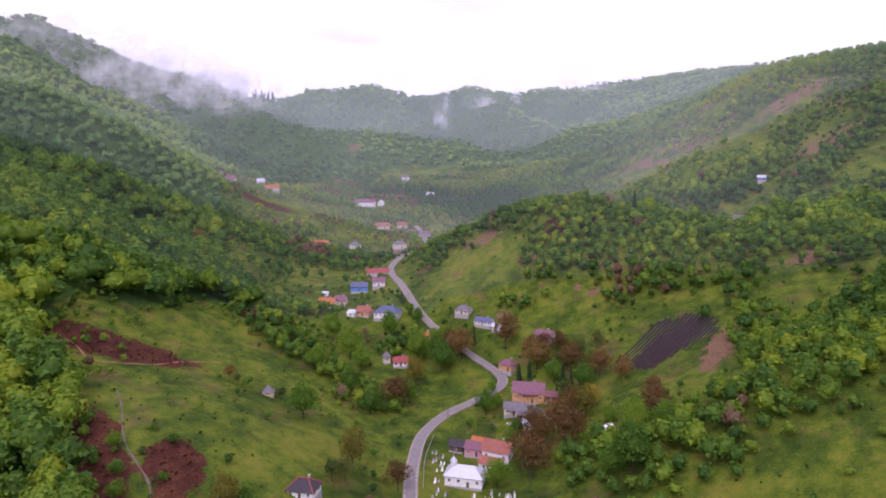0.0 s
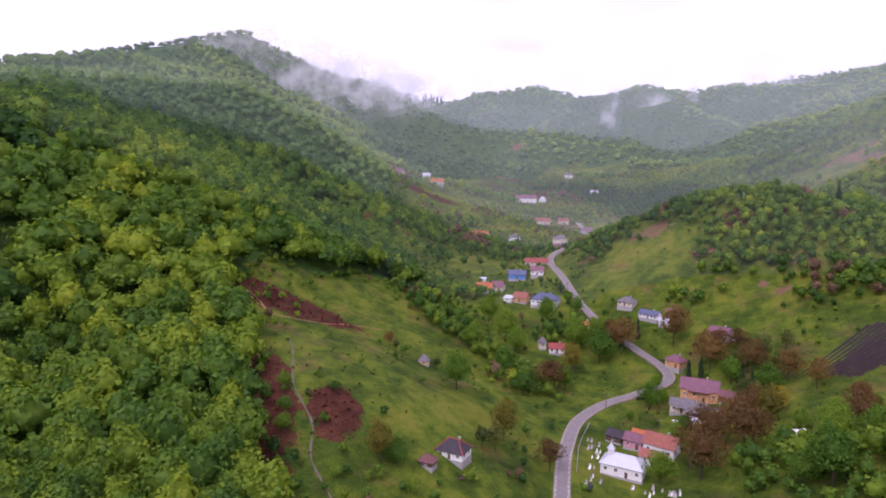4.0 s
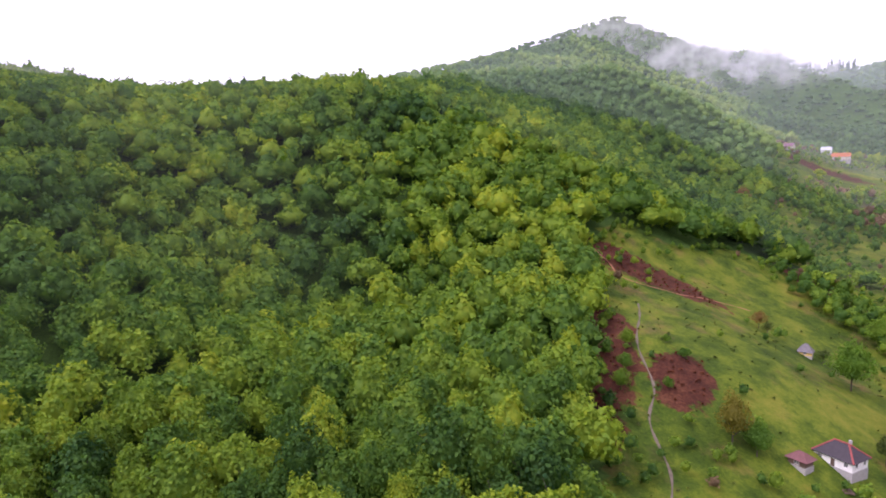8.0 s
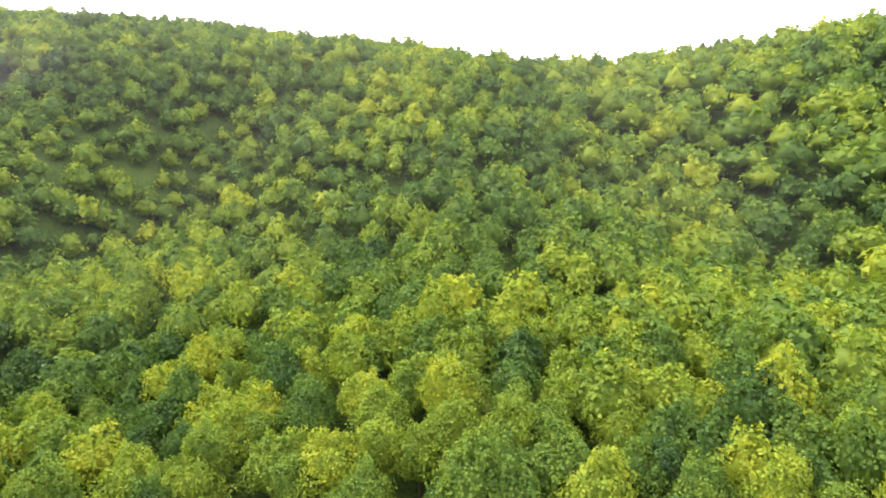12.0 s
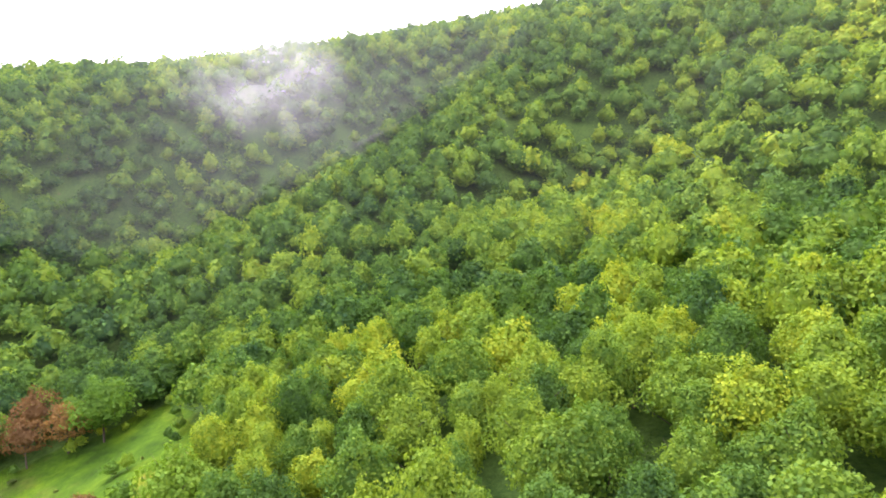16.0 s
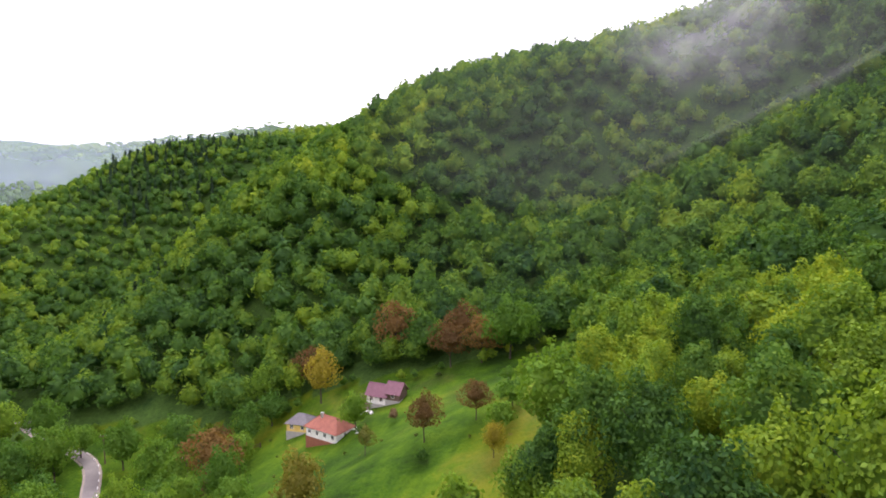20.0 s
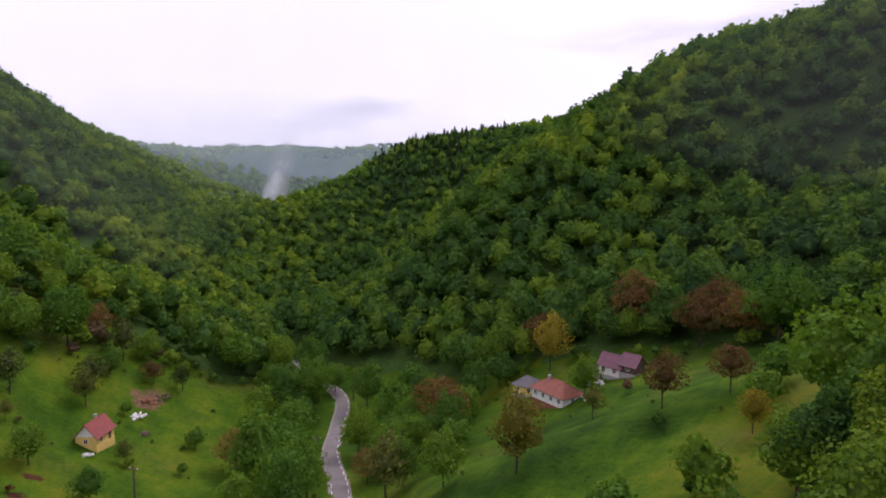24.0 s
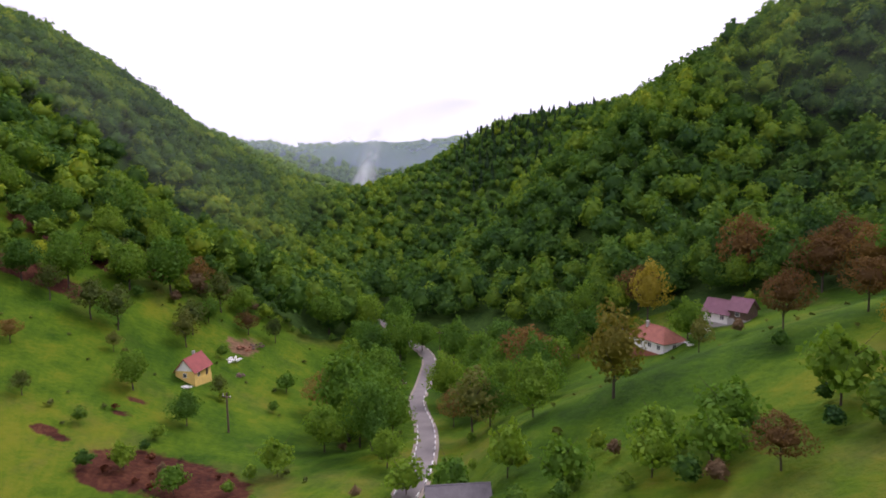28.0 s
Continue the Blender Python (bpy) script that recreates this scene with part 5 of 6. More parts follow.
heap("wood_pile", -26, -108, 2.4, 0.8, M_WOOD, "stacked dark firewood behind the barn", 7)
heap("rubble_heap", -24.5, -93.5, 1.0, 0.6, M_WHITE, "white garden chairs and buckets by the farmhouse", 8, n=9)
heap("rubble_heap", 3, 222, 2.0, 0.5, M_CONCRETE, "pale stone paving blocks heaped by the church", 9)
heap("wood_pile", -40, 168, 1.4, 0.7, M_WOOD, "stacked firewood behind the white house", 10)
heap("rubble_heap", 30, 258, 1.4, 0.6, M_WHITE, "white barrels and boxes in the farmyard", 11, n=9)


# ---- single trees of the meadows and gardens ----
for key, x, y, s in (
        # the gorge
        ("rust1", -43, -107, 1.37), ("rust2", -49, -104, 1.30), ("bush0", -49, -80, 1.15), ("bush1", -51, -79, 0.92), ("rust2", -13, -123, 1.30), ("olive1", -26, -76, 0.78), ("rust0", 5, -110, 1.04),
        ("green1", -2, -86, 1.23), ("green2", 10, -100, 1.17), ("bush0", -4, -75, 1.26), ("green1", 8, -93, 0.98), ("green2", 16, -114, 1.04), ("bush1", 21, -117, 1.61), ("green2", 36, -102, 1.43),
        ("green0", 30, -90, 1.37), ("green1", 24, -80, 1.49), ("green2", 18, -70, 1.30), ("green0", 14, -62, 1.17), ("olive0", 65, -78, 1.30), ("green2", 39, -92, 1.17), ("olive1", 62, -98, 0.91),
        ("green0", 55, -125, 1.43), ("green2", 62, -118, 1.56), ("bush0", 40, -72, 0.80), ("olive2", 46, -66, 0.65), ("olive0", 84, -78, 1.04), ("olive1", 60, -58, 0.65), ("green2", 96, -74, 1.04),
        ("green1", 90, -80, 1.17), ("green0", 98, -86, 1.30), ("green2", 102, -94, 1.43), ("green1", 94, -96, 1.43), ("green0", 88, -90, 1.17), ("green2", 90, -66, 0.91), ("green0", 84, -72, 0.78),
        ("green1", 100, -66, 1.04), ("bush1", -29, -45, 1.84), ("bush0", -24, -45, 1.61), ("bush0", -28, -41, 1.72), ("bush1", -24, -41, 1.61), ("bush0", -17, -42, 1.72), ("bush1", -11, -46, 1.72),
        ("bush0", -4, -49, 1.84), ("bush1", 2, -50, 1.72), ("green2", 8, -56, 0.72), ("green0", 12, -60, 0.78), ("rust0", -32, -38, 0.52), ("bush1", 20, -50, 1.61), ("bush0", 26, -40, 1.38),
        ("bush1", 34, -40, 1.26), ("bush0", -44, -62, 1.49), ("green1", 46, -104, 1.17), ("green2", 20, -68, 1.10), ("green0", 16, -71, 1.04), ("green2", 7, -83, 1.10), ("green0", 5, -90, 0.98),
        ("green1", 12, -98, 1.04), ("green0", 34, -96, 1.17), ("green1", 29, -84, 1.17), ("rust1", 9, -78, 0.78), ("green0", 22, -62, 0.91), ("green1", 25.3, -72.9, 1.90), ("green2", 19.9, -76.9, 0.88),
        ("green0", 38.2, -123.7, 1.11), ("green1", 17.3, -92.3, 1.17), ("green2", 15.7, -107.2, 1.51), ("rust0", 2.6, -99.3, 1.62), ("green1", -8.7, -61.8, 0.94), ("olive2", 2.4, -70.1, 1.52), ("rust0", -34.3, -66.8, 0.84),
        ("rust1", -41.6, -67.2, 0.81), ("rust2", -32.3, -120.4, 1.50), ("rust0", -46.3, -114.5, 1.50), ("green1", -54, -100.3, 1.58), ("gold1", -15.8, -114.5, 1.36), ("bush0", -46.6, -66.8, 1.58), ("green1", -23.8, -94, 0.90),
        ("green2", -5.2, -114.9, 1.13), ("gold1", -18.3, -59, 1.19), ("gold0", -42, -56.7, 0.56), ("green2", -48.2, -52.6, 1.56), ("green0", -42.2, -42.1, 1.05), ("bush1", -36.3, -46.3, 1.90), ("green0", 14.5, -116, 1.50),
        ("green1", -1, -111, 1.20), ("green2", 1, -73, 0.90), ("green0", -1, -103, 1.10), ("green1", -2, -124, 1.30), ("green2", 27, -118, 1.40), ("green1", 9, -88, 1.20), ("green0", -5, -80, 0.90),
        ("green0", 50.4, -53.9, 0.90), ("green1", 39.8, -54, 0.70), ("rust2", 35.3, -79.7, 1.01), ("olive0", 65.6, -62.9, 1.15), ("olive1", 67.9, -59.9, 1.42), ("olive2", 61.3, -73.2, 1.08), ("green0", 75.9, -82.8, 1.70),
        ("green1", 72.2, -99.2, 0.97), ("olive2", 72.4, -92.7, 1.37), ("green0", 75.6, -61.3, 1.24), ("rust1", 62.8, -44.5, 0.47), ("olive2", 52.6, -39.9, 0.63), ("green0", 76.6, -54.4, 1.03), ("bush1", 45.5, -81.8, 1.57),
        ("rust2", 79, -92.3, 0.94), ("green0", 76.6, -73.8, 1.21), ("olive1", 72.2, -56, 1.02), ("green2", 68.6, -85.5, 0.74), ("rust0", 65.3, -93.2, 0.73), ("green0", 39.3, -114.4, 1.50), ("green1", 44, -110, 1.40),
        ("green2", 47.9, -128, 1.50), ("green0", 50.6, -116, 1.30),
        # the lower village
        ("green0", -5, 339, 1.40), ("green1", -16, 364, 1.40), ("rust1", 7, 325, 1.30), ("green2", -22, 378, 1.20),
        ("olive0", -72, 253, 1.05), ("olive1", -38, 190, 1.50), ("gold1", -61, 156, 1.42), ("olive2", -34, 194, 1.65), ("green1", -17, 284, 1.35), ("rust1", 10, 332, 1.42), ("rust2", 4, 336, 1.50),
        ("rust0", 48, 314, 1.65), ("rust1", 54, 311, 1.80), ("rust2", 62, 308, 1.50), ("olive0", 70, 296, 1.95), ("olive1", 60, 296, 1.80), ("olive2", 80, 300, 1.50), ("rust0", 38, 242, 1.65),
        ("rust1", 46, 237, 1.65), ("rust2", 40, 232, 1.50), ("rust0", 55, 246, 1.50), ("gold0", 64, 247, 1.50), ("rust1", 82, 224, 1.35), ("green0", 55, 285, 1.65), ("green1", 72, 215, 1.65),
        ("green2", 70, 206, 1.65), ("green0", 78, 200, 1.50), ("green1", 28, 238, 1.05), ("green2", 32, 246, 1.05), ("green2", -4, 330, 1.50), ("green0", 0, 340, 1.35), ("green1", -16, 340, 1.50),
        ("bush1", 12, 262, 1.38), ("green2", 26, 274, 0.90), ("rust2", 34, 222, 1.35), ("olive0", -90, 250, 0.90), ("rust1", -94, 252, 0.90), ("green1", -98, 168, 0.75), ("bush0", -84, 176, 1.38),
        ("bush1", -92, 180, 1.03), ("green2", -88, 150, 0.83), ("green0", -92, 158, 0.75), ("bush1", -80, 160, 1.26), ("olive1", -62, 160, 1.20), ("green2", -56, 158, 1.20), ("bush0", -40, 200, 1.03),
        ("rust0", 88, 240, 0.90), ("green2", 66, 270, 1.65), ("rust2", 52, 228, 1.35), ("green1", 66, 226, 1.05), ("rust2", 9.5, 321.2, 2.22), ("rust0", 35.4, 326.5, 2.30), ("rust1", 49, 301, 2.30),
        ("rust2", 47.2, 220, 2.30), ("rust0", 32.5, 209.3, 2.30), ("rust1", -23.5, 277.7, 2.30), ("rust2", 79.6, 213.7, 1.49), ("rust0", 81.4, 261.6, 1.62), ("rust1", 74.8, 275.5, 1.70), ("rust2", 64.2, 289.4, 1.78),
        ("rust0", -187, 447.2, 2.02), ("gold1", -33.2, 205.9, 1.72), ("rust2", -16.6, 203.1, 1.44), ("gold1", 59.3, 238.6, 1.78), ("green1", -57.5, 232.9, 1.99), ("green2", -66.7, 301.2, 1.85), ("green0", -46.1, 282.4, 1.75),
        ("green1", -1.5, 315.6, 2.30), ("gold0", -14.9, 300.1, 1.98), ("green0", -34.2, 264, 1.64), ("green1", -52.1, 321.2, 2.30), ("green2", -32.6, 351.9, 2.30), ("green0", -14.4, 325.7, 2.30), ("green1", -65.2, 341.8, 2.09),
        ("green2", 63.4, 188.5, 2.30), ("green0", 20, 269.6, 1.68), ("green1", 57.5, 194.2, 1.53), ("bush1", 24.2, 288.1, 2.30), ("green0", 19.7, 206.9, 1.63), ("green1", -44.4, 310.8, 1.91), ("olive2", 55.5, 260.5, 2.25)):
    plant(key, x, y, s)
for x, y, s in ((39, 296, 1.0), (44, 294, 0.95), (58, 278, 0.9), (61, 274, 0.85), (18, 340, 0.9), (-28, 395, 0.7), (62, 259, 0.7)):
    plant("cypress0", x, y, s)
plant("spruce0", 140, 432, 1.1)
plant("spruce0", 210, 440, 0.9)


# ---- scrub and orchards of the upper valley, woods on the knoll, conifers ----
def house_clear(x, y):
    ok_ = np.ones(np.shape(x), bool)
    for hx, hy, r in HOMES:
        ok_ &= (x - hx) ** 2 + (y - hy) ** 2 > (r + 1.5) ** 2
    return ok_


GROVES = [(-219, 529, 38, 20, 73), (-173, 554, 22, 9, 69), (-150, 597, 22, 10, 53), (-91, 523, 33, 8, 4), (-28, 992, 36, 30, 17), (-169, 384, 26, 15, 84), (89, 392, 31, 14, -32), (177, 479, 50, 14, 53), (118, 336, 23, 12, -38),
          (150, 347, 8, 21, -42), (199, 834, 61, 18, -80), (149, 938, 31, 38, -43), (0, 528, 50, 14, -73), (50, 360, 22, 5, -24), (265, 600, 9, 16, -62), (227, 583, 21, 9, -54), (88, 446, 44, 12, -10), (330, 520, 60, 9, 25), (420, 560, 16, 40, 0),
          (380, 720, 60, 12, 10), (440, 690, 14, 50, 10), (290, 390, 40, 10, 10), (-60, 850, 60, 8, 0), (78, 382, 30, 11, -10), (110, 340, 22, 14, -30), (74, 442, 52, 16, -8), (120, 400, 42, 20, -20), (140, 362, 26, 16, 40), (92, 372, 22, 12, -30), (60, 470, 30, 22, 0), (150, 310, 22, 14, 60), (140, 270, 12, 24, 0), (132, 225, 14, 30, 10), (128, 190, 26, 18, 0),
          (85, 192, 16, 10, 0), (190, 325, 26, 20, 0), (225, 360, 34, 24, 0), (215, 295, 22, 16, 0), (300, 455, 34, 22, 0), (280, 560, 40, 16, 0), (250, 600, 50, 20, 0), (60, 680, 36, 80, 0), (40, 580, 24, 50, 0),
          (90, 840, 70, 60, 0), (-100, 465, 40, 14, 0), (-100, 560, 46, 14, 10), (-120, 348, 26, 10, -20), (-156, 530, 40, 24, 0), (-220, 600, 30, 30, 0), (-170, 780, 40, 20, 0), (-40, 900, 50, 30, 0), (-92, 320, 22, 8, -40),
          (-70, 312, 28, 8, -45), (-40, 285, 18, 7, -40), (-24, 279, 10, 6, 0), (-93, 334, 20, 9, -40), (-114, 385, 26, 11, -20), (-160, 410, 30, 14, -30), (-240, 515, 34, 18, 0), (104, 190, 32, 13, 8), (76, 178, 18, 9, 0), (140, 210, 20, 14, 30),
          (-46, 278, 12, 6, -50), (-15, 345, 22, 9, 20), (-110, 380, 34, 10, 10), (0, 480, 18, 40, 10), (60, 205, 18, 10, 0), (330, 380, 50, 30, 0), (190, 220, 40, 30, 0)]
# orchards of cherry and plum in brown young leaf
ORCHARDS = [(-164, 846, 23, 30, 58), (-67, 842, 25, 30, 36), (-135, 671, 23, 14, 65), (-189, 451, 8, 13, 63), (-124, 541, 15, 16, 55), (-266, 737, 30, 26, 89), (128, 471, 8, 26, -5), (53, 312, 11, 10, -35), (40, 346, 8, 9, -21), (70, 287, 11, 9, -36), (-60, 660, 20, 24, 0)]
BARE = [(-189, 651, 60, 22, 74), (-94, 470, 24, 24, 32), (-199, 476, 18, 10, 64), (-119, 1041, 17, 38, 33), (21, 397, 30, 16, -28), (72, 357, 22, 8, -29), (222, 688, 32, 16, -75), (-78, 218, 46, 30, -30), (-110, 285, 40, 22, -20), (104, 276, 32, 20, 35), (10, 232, 26, 36, 0), (32, 400, 16, 26, -20), (55, 338, 28, 14, -20), (20, 420, 16, 30, 0), (165, 270, 14, 18, 0), (100, 245, 20, 14, 0), (-5, 300, 26, 20, 0)]
sx, sy, srng = scatter(-280, 580, 92, 1000, 5.6, 7, 0.48)
rd, _ = road_near(sx, sy)
dens = 0.14 + 0.12 * (sx > 20) + 0.9 * np.clip(smooth_noise(sx, sy, 30, 31) * 1.6 - 0.75, 0, 1) + 0.25 * np.clip(smooth_noise(sx, sy, 11, 32) * 2 - 1.1, 0, 1)
dens = np.where(sy > 400, dens * 1.15 + 0.06, dens)
hedge = np.abs(2 * smooth_noise(sx + 0.4 * sy, sy * 1.6 - 0.3 * sx, 62, 35) - 1)
open_side = (sx > 150) & (sy > 330)
dens = np.where(sy > 780, dens * 1.35 + 0.2, dens)
dens = np.where(open_side, 0.10 + 0.9 * np.clip((0.34 - hedge) * 5, 0, 1) + 0.7 * np.clip(smooth_noise(sx, sy, 45, 36) * 3 - 1.75, 0, 1), dens)
for g in GROVES:
    dens = np.maximum(dens, 0.95 * np.clip(blob(sx, sy, *g) * 2.2, 0, 1))
for g in BARE:
    dens = dens * (1 - 0.93 * np.clip(blob(sx, sy, *g) * 1.8, 0, 1))
orch = np.zeros(len(sx))
for g in ORCHARDS:
    orch = np.maximum(orch, np.clip(blob(sx, sy, *g) * 1.6, 0, 1))
dens = np.maximum(dens, 0.5 * orch)
ok = (woods(sx, sy) < 0.5) & (srng.rand(len(sx)) < dens) & (rd > 5.5) & house_clear(sx, sy) & inside(sx, sy, NORTH_VALLEY) & seen_side(sx, sy)
sx, sy, open_side, orch = sx[ok], sy[ok], open_side[ok], orch[ok]
SCRUB_V = [wood_arrays(180 + i, 105, 14.0, 6.0, 0.2, 8, 0.95, 0.90, 2, 6) for i in range(6)]
SCRUB_F = [wood_arrays(190 + i, 46, 14.0, 6.4, 0.2, 6, 1.3, 0.92, 2, 5) for i in range(6)]
hue = 0.6 * smooth_noise(sx, sy, 26, 33) + 0.5 * srng.rand(len(sx))
rusty = hue > 0.78 + 0.14 * ((sx > 60) | ((sx > 20) & (sy > 330) & (sy < 500)))
rusty = np.where(orch > 0.4, srng.rand(len(sx)) < 0.7, rusty & (srng.rand(len(sx)) < 0.55))
close = sy < 330
groves_h = np.zeros(len(sx))
for g in GROVES:
    groves_h = np.maximum(groves_h, blob(sx, sy, *g))
big = 0.26 + 0.10 * srng.rand(len(sx)) + 0.36 * np.clip(groves_h * 1.3, 0, 1) + 0.06 * np.clip((sy - 380) / 100, 0, 1) + 0.42 * open_side * srng.rand(len(sx)) ** 1.5
for sel_, vs, mt, lab in ((close & ~rusty, SCRUB_V, M_LEAF_T, "green bushes and young trees scattered over the meadows"), (~close & ~rusty, SCRUB_F, M_LEAF_T, "green orchard trees and hedges of the upper village"),
                          (rusty & close, SCRUB_V, M_RUST_T, "rust-brown cherry trees and bushes in the meadows"), (rusty & ~close, SCRUB_F, M_RUST_T, "rust-brown orchard trees of the upper village")):
    forest("scrub", sx[sel_], sy[sel_], srng, vs, mt, big[sel_], lab)

# bushes on the slopes of the gorge
bx, by, brng = scatter(-40, 112, -135, 0, 4.2, 8, 0.48)
rd, _ = road_near(bx, by)
d_ = 0.04 + 0.9 * np.clip(blob(bx, by, 95, -95, 26, 16, 40), 0, 1) + 0.9 * np.clip(blob(bx, by, 100, -60, 18, 20, 0), 0, 1)
d_ = np.maximum(d_, 0.95 * np.clip(blob(bx, by, 92, -72, 22, 9, 40) * 1.6, 0, 1))
d_ = np.maximum(d_, 0.7 * np.clip(blob(bx, by, 34, -100, 5, 24, 20) * 1.5, 0, 1))
d_ = np.maximum(d_, 0.7 * np.clip(blob(bx, by, 8, -95, 6, 18, 30) * 1.5, 0, 1))
d_ = np.maximum(d_, 0.75 * np.clip(blob(bx, by, -14, -42, 22, 6, 0) * 1.5, 0, 1))
d_ = np.maximum(d_, 0.4 * np.clip(blob(bx, by, 27, -41, 14, 7, 0) * 1.5, 0, 1))
ok = (brng.rand(len(bx)) < d_) & (rd > 4.6) & house_clear(bx, by) & (woods(bx, by) < 0.5) & (np.hypot(bx + 27, by - 6) > 36)
bx, by = bx[ok], by[ok]
BUSH_V = [wood_arrays(200 + i, 260, 14.0, 6.4, 0.2, 10, 0.9) for i in range(5)]
hue = 0.6 * smooth_noise(bx, by, 16, 34) + 0.5 * brng.rand(len(bx)) - 0.25 * (bx > 80)
low = 0.16 + 0.22 * np.clip(blob(bx, by, 100, -85, 30, 40, 0), 0, 1)
for sel_, mt, lab in ((hue <= 0.72, M_LEAF_T, "green bushes on the slopes of the gorge"), (hue > 0.72, M_RUST_T, "rust-brown bushes and bramble on the slopes of the gorge")):
    forest("scrub", bx[sel_], by[sel_], brng, BUSH_V, mt, low[sel_], lab)

# bracken clumps on the red patches
kx, ky, krng = scatter(-170, 140, -110, 300, 2.6, 9, 0.5)
br_ = np.zeros(len(kx))
for b in BRACKEN[:14]:
    br_ = np.maximum(br_, blob(kx, ky, *b))
ok = (br_ > 0.5) & (krng.rand(len(kx)) < 0.5)
FERN_V = [crown_arrays(210 + i, 26, 14.0, 9.0, 0.0, 4, 3.4) for i in range(4)]
forest("bracken", kx[ok], ky[ok], krng, FERN_V, M_FERN, 0.07, "low red-brown bracken clumps on bare earth")

# conifers: on the ridge of the gorge and on the far mountain
CONE_V = [conifer_arrays(220 + i, 90, 15.0, 2.6, 1.0, 1.1) for i in range(4)]
cx_, cy_, crng = scatter(20, 200, -520, -190, 6.5, 10, 0.45)
cd = np.maximum(np.clip(blob(cx_, cy_, 112, -450, 46, 60, 0), 0, 1), 0.6 * np.clip(blob(cx_, cy_, 66, -250, 16, 60, 10), 0, 1))
ok = (crng.rand(len(cx_)) < cd) & (road_near(cx_, cy_)[0] > 8)
forest("conifer_wood", cx_[ok], cy_[ok], crng, CONE_V, M_DARK_T, 0.70, "dark spruce wood on the ridge above the gorge")
cx_, cy_, crng = scatter(-680, -440, 1520, 1700, 16, 12, 0.45)
ok = blob(cx_, cy_, -560, 1610, 90, 40, 20) > 0.4
forest("conifer_wood", cx_[ok], cy_[ok], crng, CONE_V, M_DARK_T, 2.0, "dark spruce plantation on the far mountain")


# rough tufts and seedlings over all meadows
tx, ty, trng = scatter(-170, 200, -130, 430, 4.4, 14, 0.5)
tk = (woods(tx, ty) < 0.5) & (trng.rand(len(tx)) < np.clip(2.2 * smooth_noise(tx, ty, 14, 41) - 0.8, 0.06, 0.85) * np.where(ty < 0, 0.45, 1.0)) & house_clear(tx, ty) & (road_near(tx, ty)[0] > 4) & seen_side(tx, ty) & (np.abs(ty - 30) > 70)
TUFT_V = [crown_arrays(230 + i, 12, 14.0, 11.0, 0.0, 2, 5.0) for i in range(5)]
forest("grass_tufts", tx[tk], ty[tk], trng, TUFT_V, foliage("tuft_green", OLIVE, True, 0.3), 0.035 + 0.05 * trng.rand(int(tk.sum())) ** 2, "rough grass tufts and seedlings on the meadows", 0.0, 25)


# the worn footpath across the bracken
def footpath(pts, mat, label):
    line = spline(pts, 2.0)
    bm = bmesh.new()
    prev = None
    for i, (x, y) in enumerate(line):
        t = line[min(i + 1, len(line) - 1)] - line[max(i - 1, 0)]
        t = t / np.hypot(*t)
        w = 0.30 + 0.14 * math.sin(i * 1.3)
        row = [bm.verts.new((x - t[1] * o * w, y + t[0] * o * w, ground_z(x - t[1] * o * w, y + t[0] * o * w) + up)) for o, up in ((-1, 0.02), (-0.5, 0.09), (0.5, 0.09), (1, 0.02))]
        if prev:
            for k in range(3):
                bm.faces.new((prev[k], prev[k + 1], row[k + 1], row[k]))
        prev = row
    return tagged(part("footpath", bm, mat), label, "path", kind="structure")


footpath([(-116, 203), (-108, 191), (-97, 172), (-83, 158), (-77, 146), (-65, 135), (-57, 120)], M_PATH, "worn grey footpath across the bracken slope")
footpath([(-155, 231), (-146, 229), (-137, 223), (-129, 227), (-120, 236), (-114, 252), (-104, 268)], M_CLAY, "trodden clay path along the upper edge of the meadow")


# ploughed furrows on the dark field
def furrows():
    bm = bmesh.new()
    c, s = math.cos(radians(35)), math.sin(radians(35))
    rng = random.Random(3)
    for i in range(-8, 9):
        off = i * 2.1
        half = 28 - abs(i) * 1.1 + rng.uniform(-3, 3)
        start = -half + (8 - i) * 1.5
        k = max(2, int((half - start) / 2.5))
        prev = None
        for j in range(k + 1):
            u = start + (half - start) * j / k
            wd = (0.42 + 0.6 * j / k) * rng.uniform(0.8, 1.15)
            row = []
            for w, up in ((-wd, -0.12), (0, 0.32), (wd, -0.12)):
                x, y = 106 + u * c - (off + w) * s, 276 + u * s + (off + w) * c
                row.append(bm.verts.new((x, y, ground_z(x, y) + up + 0.12)))
            if prev:
                for a in range(2):
                    bm.faces.new((prev[a], prev[a + 1], row[a + 1], row[a]))
            prev = row
    return tagged(part("ploughed_field", bm, M_SOIL), "dark ploughed field with long furrows on the slope", "field", kind="stuff")


furrows()


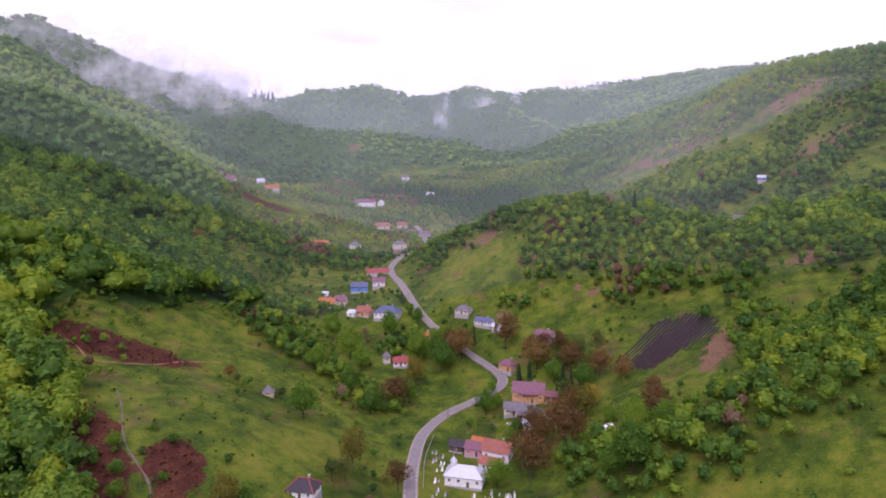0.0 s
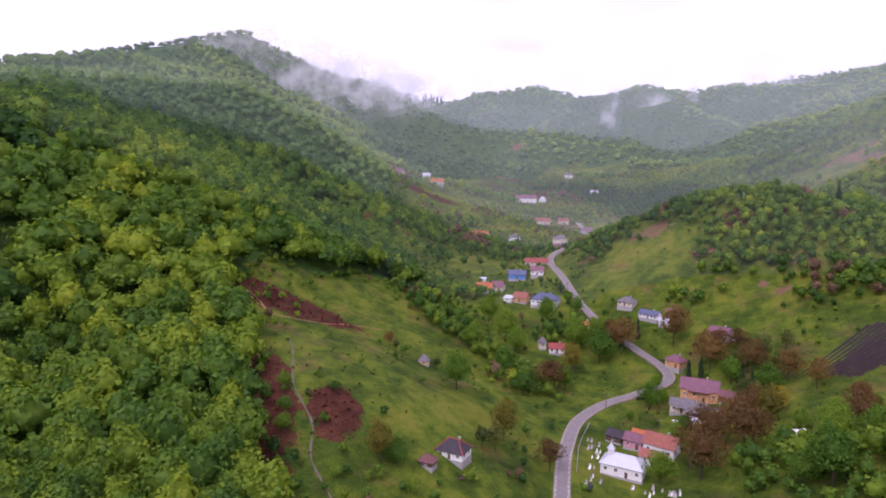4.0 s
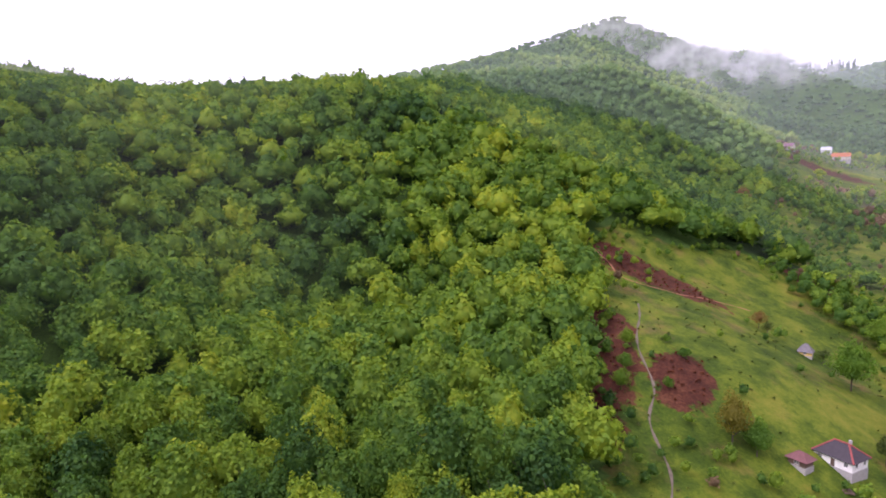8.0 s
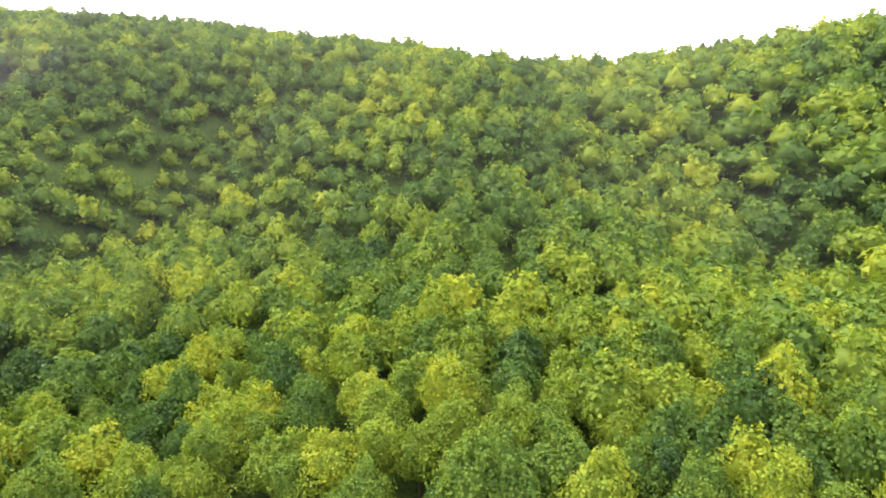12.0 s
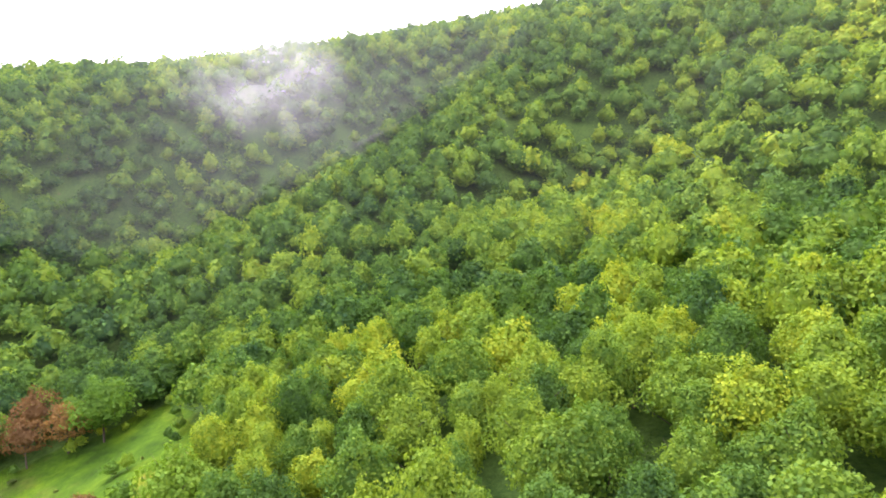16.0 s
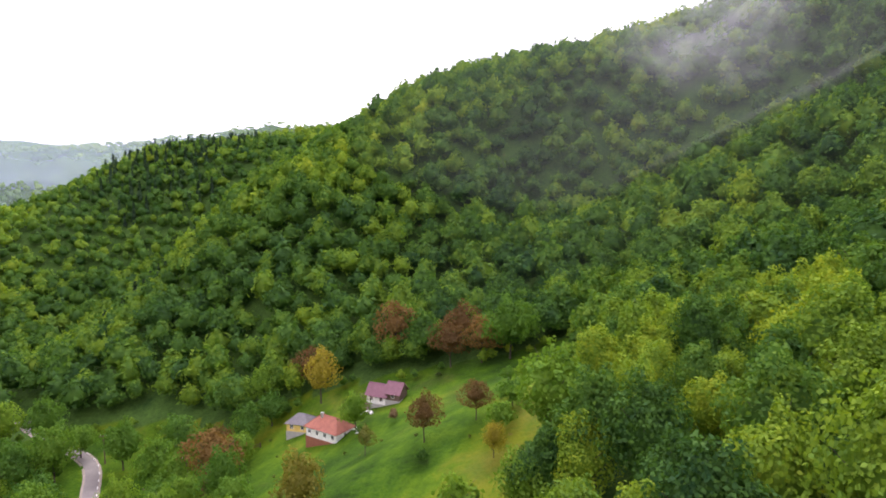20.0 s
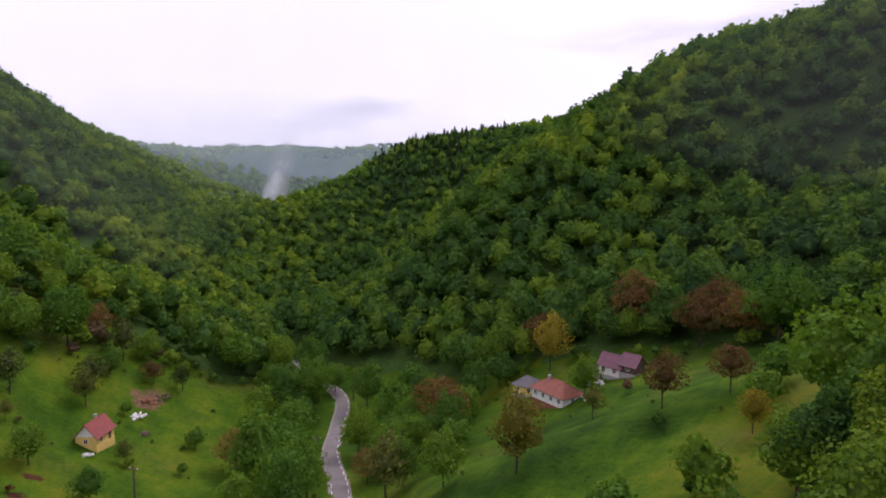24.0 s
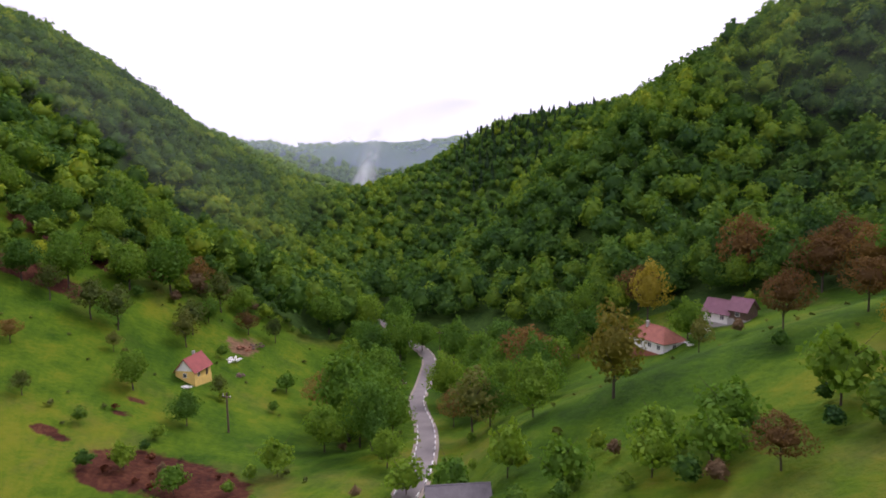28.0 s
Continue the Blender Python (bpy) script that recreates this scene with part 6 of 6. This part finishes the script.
# ---- mist: thin torn veils of cloud that cling to the slopes, and tinted sheets standing in for haze ----
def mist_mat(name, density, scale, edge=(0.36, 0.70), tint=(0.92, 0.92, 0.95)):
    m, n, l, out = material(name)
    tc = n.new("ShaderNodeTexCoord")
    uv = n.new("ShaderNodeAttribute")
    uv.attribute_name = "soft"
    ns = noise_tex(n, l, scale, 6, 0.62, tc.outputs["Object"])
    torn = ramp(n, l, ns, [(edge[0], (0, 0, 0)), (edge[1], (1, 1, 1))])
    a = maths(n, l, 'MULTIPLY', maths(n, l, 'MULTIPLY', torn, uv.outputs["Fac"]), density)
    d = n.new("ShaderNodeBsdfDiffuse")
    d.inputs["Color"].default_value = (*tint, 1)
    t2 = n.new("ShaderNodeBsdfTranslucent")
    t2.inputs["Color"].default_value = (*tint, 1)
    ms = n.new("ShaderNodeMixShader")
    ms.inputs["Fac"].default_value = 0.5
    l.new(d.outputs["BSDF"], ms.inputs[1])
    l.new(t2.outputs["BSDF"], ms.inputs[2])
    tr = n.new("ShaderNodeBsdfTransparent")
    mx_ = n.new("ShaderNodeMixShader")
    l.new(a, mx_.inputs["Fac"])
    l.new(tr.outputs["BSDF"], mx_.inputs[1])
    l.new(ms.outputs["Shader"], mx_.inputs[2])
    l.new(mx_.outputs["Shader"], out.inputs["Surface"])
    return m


# aerial haze put into tinted, see-through sheets; the last two are mist wisps
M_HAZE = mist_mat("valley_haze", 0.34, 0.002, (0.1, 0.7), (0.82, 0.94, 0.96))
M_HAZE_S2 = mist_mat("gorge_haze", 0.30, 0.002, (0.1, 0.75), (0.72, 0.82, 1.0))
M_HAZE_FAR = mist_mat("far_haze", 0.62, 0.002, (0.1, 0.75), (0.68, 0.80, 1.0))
M_HAZE_N = mist_mat("haze_shell", 0.15, 0.003, (0.1, 0.6), (0.84, 0.95, 0.97))
M_HAZE_S = mist_mat("side_valley_haze_sheet", 0.06, 0.004, (0.1, 0.75), (0.90, 0.93, 1.0))
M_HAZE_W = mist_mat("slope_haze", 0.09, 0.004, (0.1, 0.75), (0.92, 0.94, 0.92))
M_WISP = mist_mat("grey_wisp", 0.55, 0.06, (0.34, 0.72))
M_MIST = mist_mat("mist_haze_sheet", 0.9, 0.02, tint=(0.98, 0.98, 1.0))


def mist(x, y, z, length, height, turn, seed, label, layers=1, depth=12.0, mat=None, lean=0.0):
    """A wisp or a haze stand-in: a few billowed sheets one behind the other, thin at their edges."""
    V, Q, soft = [], [], []
    rng = np.random.RandomState(seed)
    nu, nv = 25, 13
    for k in range(layers):
        u, v = np.meshgrid(np.linspace(-1, 1, nu), np.linspace(-1, 1, nv))
        px = u * length / 2 + v * height / 2 * lean
        pz = v * height / 2 + (rng.rand() - 0.5) * height * 0.2
        py = (k - layers / 2) * depth + 8 * np.sin(u * 3 + rng.rand() * 6) + 5 * np.cos(v * 3 + rng.rand() * 6)
        s = np.clip(1 - (u ** 2 + v ** 2), 0, 1) ** 0.9
        b = len(V) and sum(len(a) for a in V)
        V.append(np.stack([px, py, pz], -1).reshape(-1, 3))
        soft.append(s.ravel())
        i = np.arange(nu * nv).reshape(nv, nu) + b
        Q.append(np.stack([i[:-1, :-1], i[:-1, 1:], i[1:, 1:], i[1:, :-1]], -1).reshape(-1, 4))
    V, Q = np.vstack(V), np.vstack(Q)
    me = mesh_from("mist_haze_sheet", V, np.full(len(Q), 4), Q.ravel(), mat or M_MIST, True)
    a = me.attributes.new("soft", 'FLOAT', 'POINT')
    a.data.foreach_set("value", np.concatenate(soft).astype(np.float32))
    ob = new("mist_haze_sheet", me)
    ob.matrix_basis = pose(x, y, z, 0, 0, turn)
    return tagged(ob, label, "mist", kind="stuff")


mist(-511, 922, 312, 430, 170, 26, 1, "white torn mist clinging to the mountain side", lean=-0.9)
mist(-440, 1090, 318, 330, 110, 20, 12, "white torn mist clinging to the mountain side", lean=-0.8)
mist(-4, 1500, 296, 50, 160, 0, 2, "thin column of mist rising from the far forest", lean=0.15)
mist(110, 1690, 352, 130, 70, 0, 3, "patch of white mist on the far ridge", lean=-0.3)
mist(213, 1787, 345, 50, 150, -5, 4, "thin column of mist rising from the far ridge", lean=0.1)
mist(470, 1940, 420, 260, 110, -12, 5, "band of white mist on the far mountain", lean=-0.6)
mist(-129, -171, 108, 62, 50, 145, 6, "wisp of grey mist rising from the forest slope", mat=M_WISP, lean=-0.3)
mist(-110, -168, 76, 190, 110, 158, 51, "see-through sheet standing in for haze in the side valley", mat=M_HAZE_S)
mist(-160, -146, 100, 170, 90, 158, 52, "see-through sheet standing in for haze in the side valley", mat=M_HAZE_S)
mist(404, -667, 54, 40, 150, 200, 7, "slender column of smoke-like mist in the gorge", depth=6, lean=0.25)
mist(480, -780, 60, 1100, 300, 210, 41, "blue-tinted sheet standing in for haze before the far mountain", mat=M_HAZE_FAR)


def valley_haze_shells():
    """Stand-in for the upper valley's haze: tinted shells round the camera's start, fading upwards to fit its view."""
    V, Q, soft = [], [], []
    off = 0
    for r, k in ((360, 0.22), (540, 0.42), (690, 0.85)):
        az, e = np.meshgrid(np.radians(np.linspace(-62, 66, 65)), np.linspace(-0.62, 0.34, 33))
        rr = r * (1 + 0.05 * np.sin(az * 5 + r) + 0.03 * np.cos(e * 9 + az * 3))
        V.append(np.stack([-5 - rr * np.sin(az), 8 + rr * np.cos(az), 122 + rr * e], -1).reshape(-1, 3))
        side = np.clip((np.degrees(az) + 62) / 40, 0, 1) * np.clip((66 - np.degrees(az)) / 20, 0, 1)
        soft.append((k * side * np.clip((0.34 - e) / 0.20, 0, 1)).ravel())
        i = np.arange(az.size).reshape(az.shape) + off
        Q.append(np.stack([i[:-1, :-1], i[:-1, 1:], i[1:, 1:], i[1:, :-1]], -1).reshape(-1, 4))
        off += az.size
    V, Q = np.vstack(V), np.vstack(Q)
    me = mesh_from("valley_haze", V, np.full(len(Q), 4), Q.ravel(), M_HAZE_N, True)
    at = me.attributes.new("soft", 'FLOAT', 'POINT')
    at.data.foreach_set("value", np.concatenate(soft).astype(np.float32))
    return tagged(new("valley_haze", me), "curved see-through sheets standing in for valley haze", "mist", kind="stuff")


valley_haze_shells()
mist(190, -150, 62, 230, 150, 50, 190, "see-through sheet standing in for haze in the gorge", mat=M_HAZE_W)


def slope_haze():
    """Haze put into a pale sheet over the tree tops of the western and southern slopes, denser away from the camera."""
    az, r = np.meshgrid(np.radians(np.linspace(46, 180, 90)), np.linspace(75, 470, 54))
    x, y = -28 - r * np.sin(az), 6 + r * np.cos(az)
    z = relief(x, y) + 17 * tree_scale(x, y) + 3
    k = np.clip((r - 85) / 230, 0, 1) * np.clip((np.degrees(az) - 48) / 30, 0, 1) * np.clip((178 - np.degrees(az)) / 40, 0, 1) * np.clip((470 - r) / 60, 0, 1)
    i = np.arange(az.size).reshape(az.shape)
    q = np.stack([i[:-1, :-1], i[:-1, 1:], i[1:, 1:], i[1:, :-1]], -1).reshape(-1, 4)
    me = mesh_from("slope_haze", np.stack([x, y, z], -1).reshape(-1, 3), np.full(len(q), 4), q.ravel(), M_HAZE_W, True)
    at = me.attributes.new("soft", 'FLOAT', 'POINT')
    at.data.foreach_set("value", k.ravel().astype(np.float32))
    return tagged(new("slope_haze", me), "pale sheet standing in for haze over the wooded slopes", "mist", kind="stuff")


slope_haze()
mist(-120, 1300, 300, 2600, 620, 4, 30, "see-through sheet standing in for haze up the valley", mat=M_HAZE)
mist(360, -600, 110, 900, 360, 208, 32, "blue-tinted sheet standing in for haze over the gorge", mat=M_HAZE_S2)
